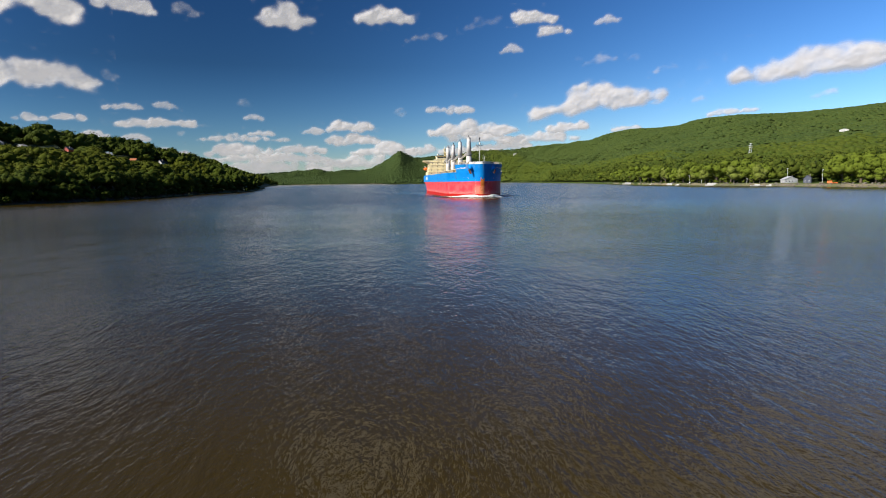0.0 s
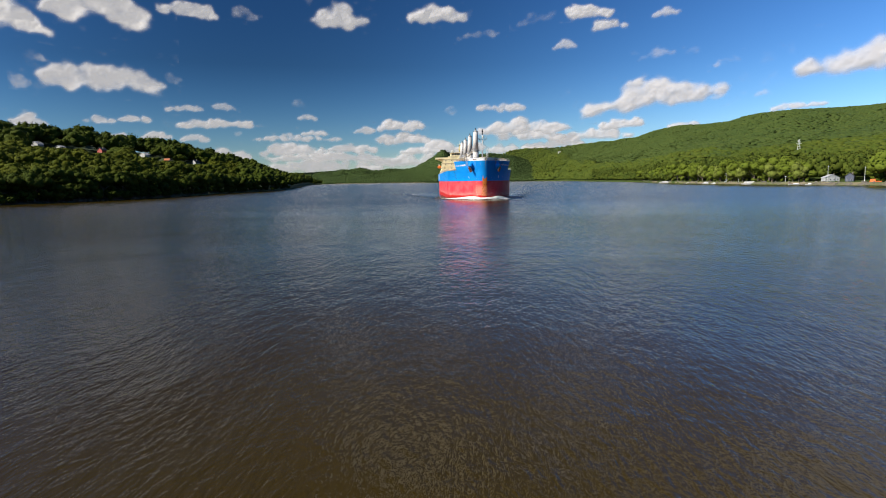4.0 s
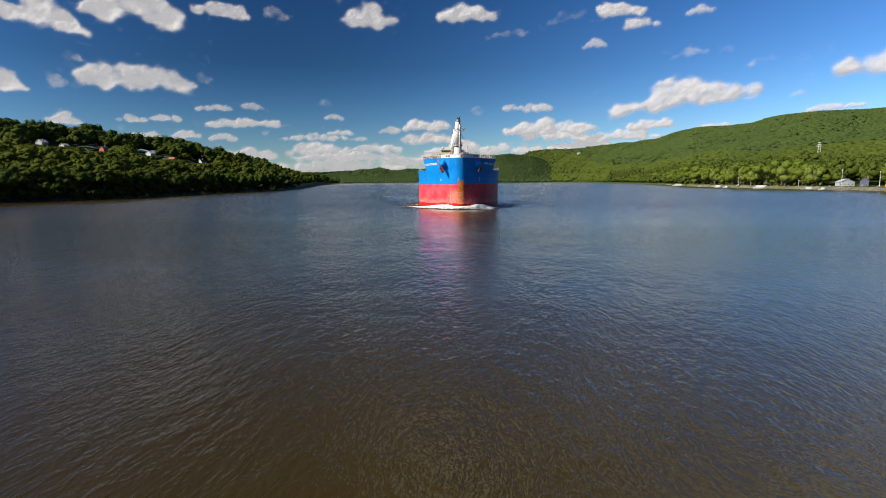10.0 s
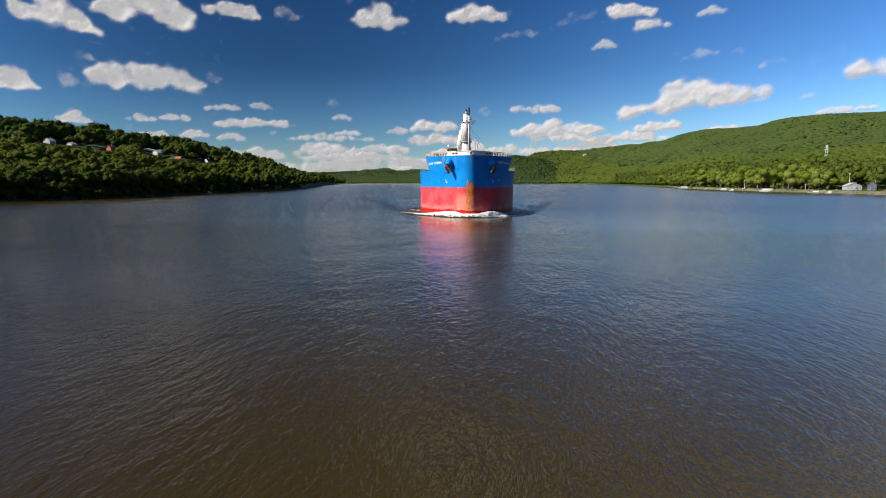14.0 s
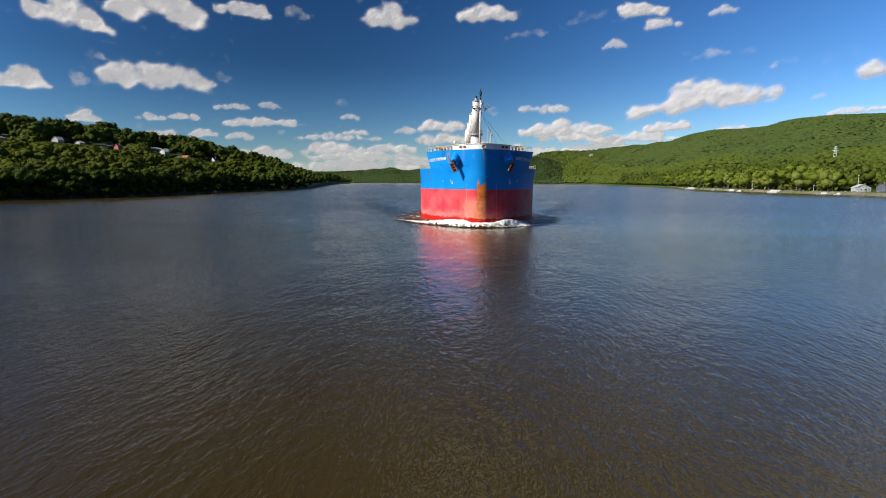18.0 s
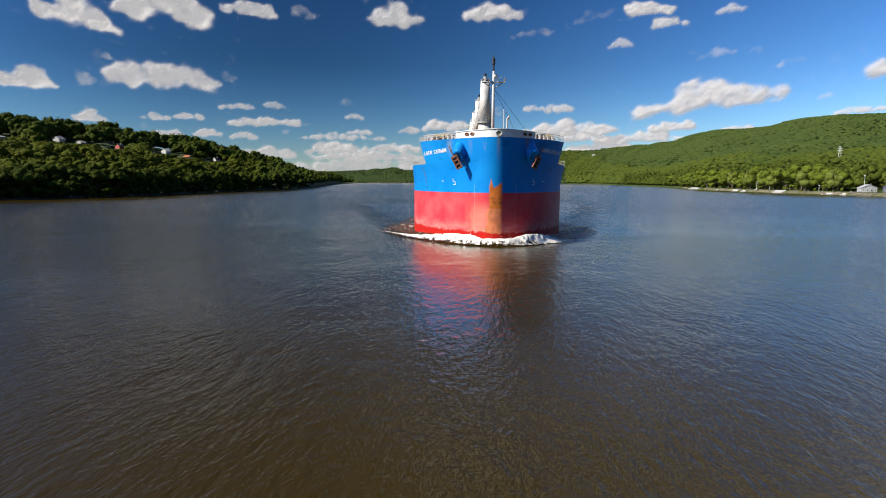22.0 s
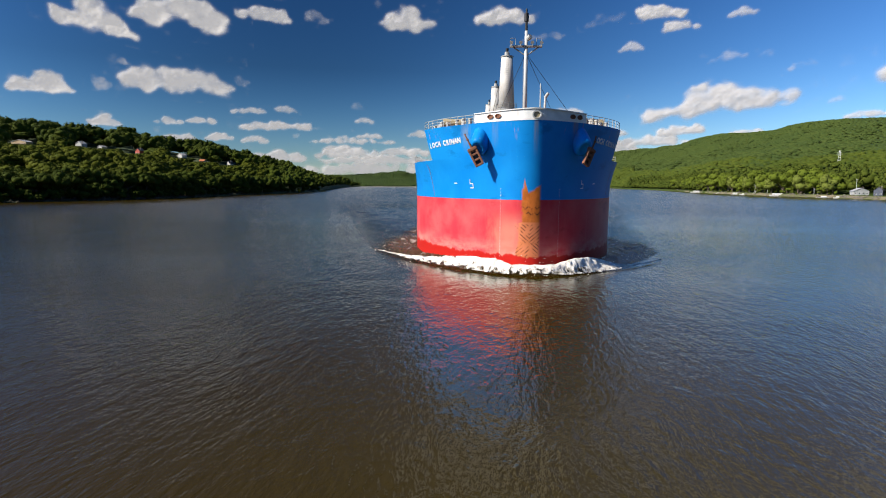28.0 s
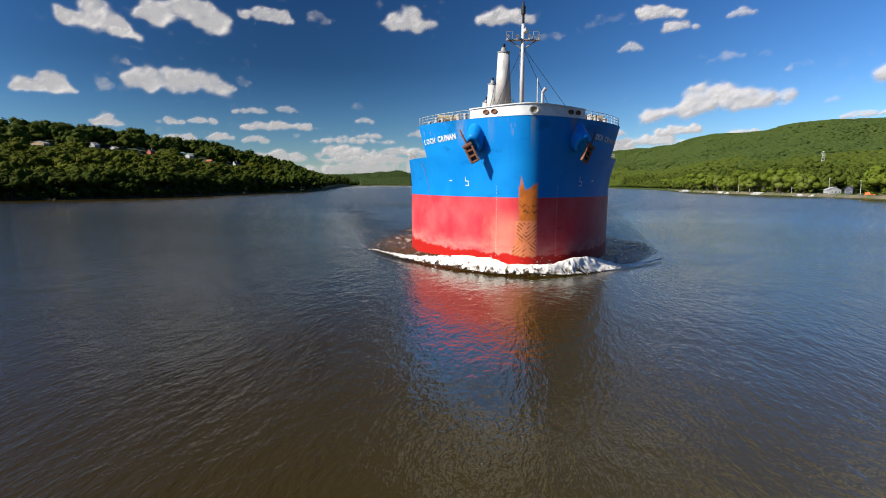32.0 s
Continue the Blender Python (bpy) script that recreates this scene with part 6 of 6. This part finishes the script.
def bow_wave():
    thing = new("bow_wave")
    tagged(thing, "white breaking bow wave with churned foam", "wave")
    # the water heaped up round the bow, and the wave trains that spread from it on both sides
    for side in (-1, 1):
        step = 0.8
        xs, ys = np.arange(0.0, 84.0, step), np.arange(-6.4, 260.0, step)
        X, Y = np.meshgrid(xs, ys)
        reach = swell_reach(Y)
        inward = reach - X
        wob = fbm(X / 9 + 7 * side, Y / 14, 3, 4) - 0.5
        fade = np.clip(inward / 2.5, 0, 1) * np.clip((260 - Y) / 80, 0, 1)
        lift = swell_lift(X, Y)
        # following crests, each one turned out from the hull
        phase = (Y * 0.80 - X * 0.60 + 16.0 * wob) / 12.5
        train = (0.5 + 0.5 * np.cos(math.tau * phase)) ** 2 * np.clip((Y - 12) / 20, 0, 1) * np.exp(-((inward - 9) / (8 + 0.05 * Y)) ** 2)
        Z = -0.07 + 0.11 * np.clip(fade * 5, 0, 1) + fade * (lift + 0.32 * train * (0.6 + 1.6 * wob) + 0.25 * np.clip(wob, 0, 1))
        # silt stirred up in a belt along the side
        belt = np.where(Y < 27, reach + 0.5, 24.7 - (Y - 27) * 0.075) - X
        stir = np.clip(belt / 3.0, 0, 1) * np.clip((118 - Y) / 50, 0, 1) * np.clip(0.75 + 1.2 * wob, 0, 1)
        blend = np.clip(inward / np.where(Y < 16, 0.8, 0.8 + np.clip((Y - 16) * 0.25, 0, 11.0)), 0, 1) * np.clip((255 - Y) / 80, 0, 1)
        Z = np.where(inward < 0.15, -0.2, Z)
        ny, nx = X.shape
        idx = np.arange(nx * ny).reshape(ny, nx)
        quad = np.stack([idx[:-1, :-1], idx[:-1, 1:], idx[1:, 1:], idx[1:, :-1]], 2).reshape(-1, 4)
        inside = X < np.where(Y < 33, 15.0 * np.sqrt(np.clip(1 - ((33 - np.clip(Y, 0, 33)) / 33) ** 2, 0, 1)), 15.4) - 1.2
        quad = quad[(Z.ravel()[quad] > -0.15).any(1) & ~inside.ravel()[quad].all(1)]
        if side < 0:
            quad = quad[:, ::-1]
        used = np.unique(quad)
        index = np.full(nx * ny, -1)
        index[used] = np.arange(len(used))
        co = np.stack([X * side + 0.4, Y, Z], 2).reshape(-1, 3)[used]
        me = mesh_from("swell", co, index[quad], M_CHURN, True)
        me.attributes.new("stir", "FLOAT", "POINT").data.foreach_set("value", stir.ravel()[used].astype(np.float32))
        me.attributes.new("blend", "FLOAT", "POINT").data.foreach_set("value", blend.ravel()[used].astype(np.float32))
        ob = new("swell", me)
        ob.parent = thing
        tagged(ob, "brown swell and wave train pushed up by the bow")
    # the breaking crest
    nt, nd = 520, 22
    ts_ = np.linspace(-0.98, 0.82, nt)
    verts, keep = [], []
    for i, t in enumerate(ts_):
        s = abs(t)
        e, w = wave_edge(t), wave_in(t)
        band = 3.1 * (1 - s) ** 2.1 + 0.5 if t < 0 else 3.1 * (1 - s / 0.84) ** 0.9 + 0.12
        for j in range(nd):
            k = j / (nd - 1)
            d = 0.35 - 0.6 * s + band * k
            q = e + w * d
            f1 = float(fbm(i * 0.07, j * 0.12 + 3, 5, 4))
            f2 = float(fbm(i * 0.2, j * 0.3, 9, 4, 0.6))
            up = (0.5 * math.exp(-(((t - 0.08) / 0.3) ** 2)) + 0.4 * (1 - s) + 0.15) * math.sin(math.pi * min(1, 0.85 * k) ** 0.8) * (0.8 + 0.4 * f1) + (f2 - 0.5) * 0.22 * (0.35 + 1 - s)
            edge = min(k, 1.1 - k) * (2.6 - 1.2 * s) + (f2 - 0.54) * 1.6 + (f1 - 0.5) * (2.4 if t < 0 else 1.0) * s + 0.22 - (0.5 if t < 0 else -0.1) * s * s - 6.0 * max(0.0, s - 0.88)
            verts.append((q.x + (f2 - 0.5) * 0.5, q.y + (f1 - 0.5) * 1.2, 0.06 + float(swell_lift(q.x - 0.4, q.y)) + (0.45 * up * min(1, k * 2.2) + 0.12) * min(1, 0.25 + k * 4)))
            keep.append(edge)
    faces = []
    for i in range(nt - 1):
        for j in range(nd - 1):
            c = (i * nd + j, i * nd + j + 1, (i + 1) * nd + j + 1, (i + 1) * nd + j)
            if sum(keep[v] for v in c) > -2.0:
                faces.append(c)
    me = mesh_from("foam", verts, faces, M_FOAM, True)
    me.attributes.new("froth", "FLOAT", "POINT").data.foreach_set("value", np.array(keep, np.float32))
    ob = new("foam", me)
    ob.parent = thing
    tagged(ob, "white foam on the breaking crest")
    # flecks and spray round it
    g = np.random.default_rng(5)
    vs, fs, base = [], [], 0
    for i in range(110):
        t = float(np.clip(g.normal(-0.05, 0.42), -1, 0.9))
        s = abs(t)
        e, w = wave_edge(t), wave_in(t)
        d = g.normal(0.6, 0.9 + 1.2 * s)
        q = e + w * d
        up = crest_height(s) * math.exp(-((d - 1.0) / (1.0 + s)) ** 2) * g.uniform(0.5, 1.15) + 0.03
        r = g.uniform(0.02, 0.05)
        v = ICO1[0] * (1 + g.uniform(-0.4, 0.4, (len(ICO1[0]), 1))) * np.array([r * g.uniform(1, 3), r * g.uniform(1, 3), r * 0.5]) + (q.x, q.y, up)
        vs.append(v)
        fs.append(ICO1[1] + base)
        base += len(v)
    me = tri_mesh("spray", np.concatenate(vs), np.concatenate(fs), M_FOAM)
    me.attributes.new("froth", "FLOAT", "POINT").data.foreach_set("value", np.full(len(me.vertices), 2.0, np.float32))
    ob = new("spray", me)
    ob.parent = thing
    ob["kind"] = "stuff"
    return thing


wave = bow_wave()


# ---- what moves ----
def motions():
    a = radians(SHIP_TURN)
    way = Vector((math.sin(a), -math.cos(a), 0))
    rows = []
    for t in range(0, 33, 2):
        p = Vector((SHIP_X, SHIP_Y, 0)) + way * SHIP_SPEED * t
        rows.append((t, pose(p.x, p.y, 0, 0, 0, SHIP_TURN)))
    walk(ship, rows)
    walk(wave, rows)
    # the ripples travel down the river with the wind
    walk(water, [(t, pose(-0.12 * t, -0.45 * t, 0)) for t in (0, 8, 16, 24, 32)])
    for ob, az, el in clouds:
        # carried along the sky, the high ones rising as they come nearer
        side = Vector((math.cos(radians(az)), -math.sin(radians(az)), 0))
        rise = 0.00095 * max(0.0, min(el, 18.0) - 6.0)
        # early extra turn cancels the parallax of the camera's own move
        parallax = {0: -0.66, 2: -0.48, 4: -0.28, 6: -0.10}
        walk(ob, [(t, pose(51, 26, 10.8, 0, 0, -drift(el) * t - parallax.get(t, 0.0)) @ Matrix.Rotation(radians(rise * (t - 19)), 4, side)) for t in (0, 2, 4, 6, 8, 16, 24, 32)])


motions()
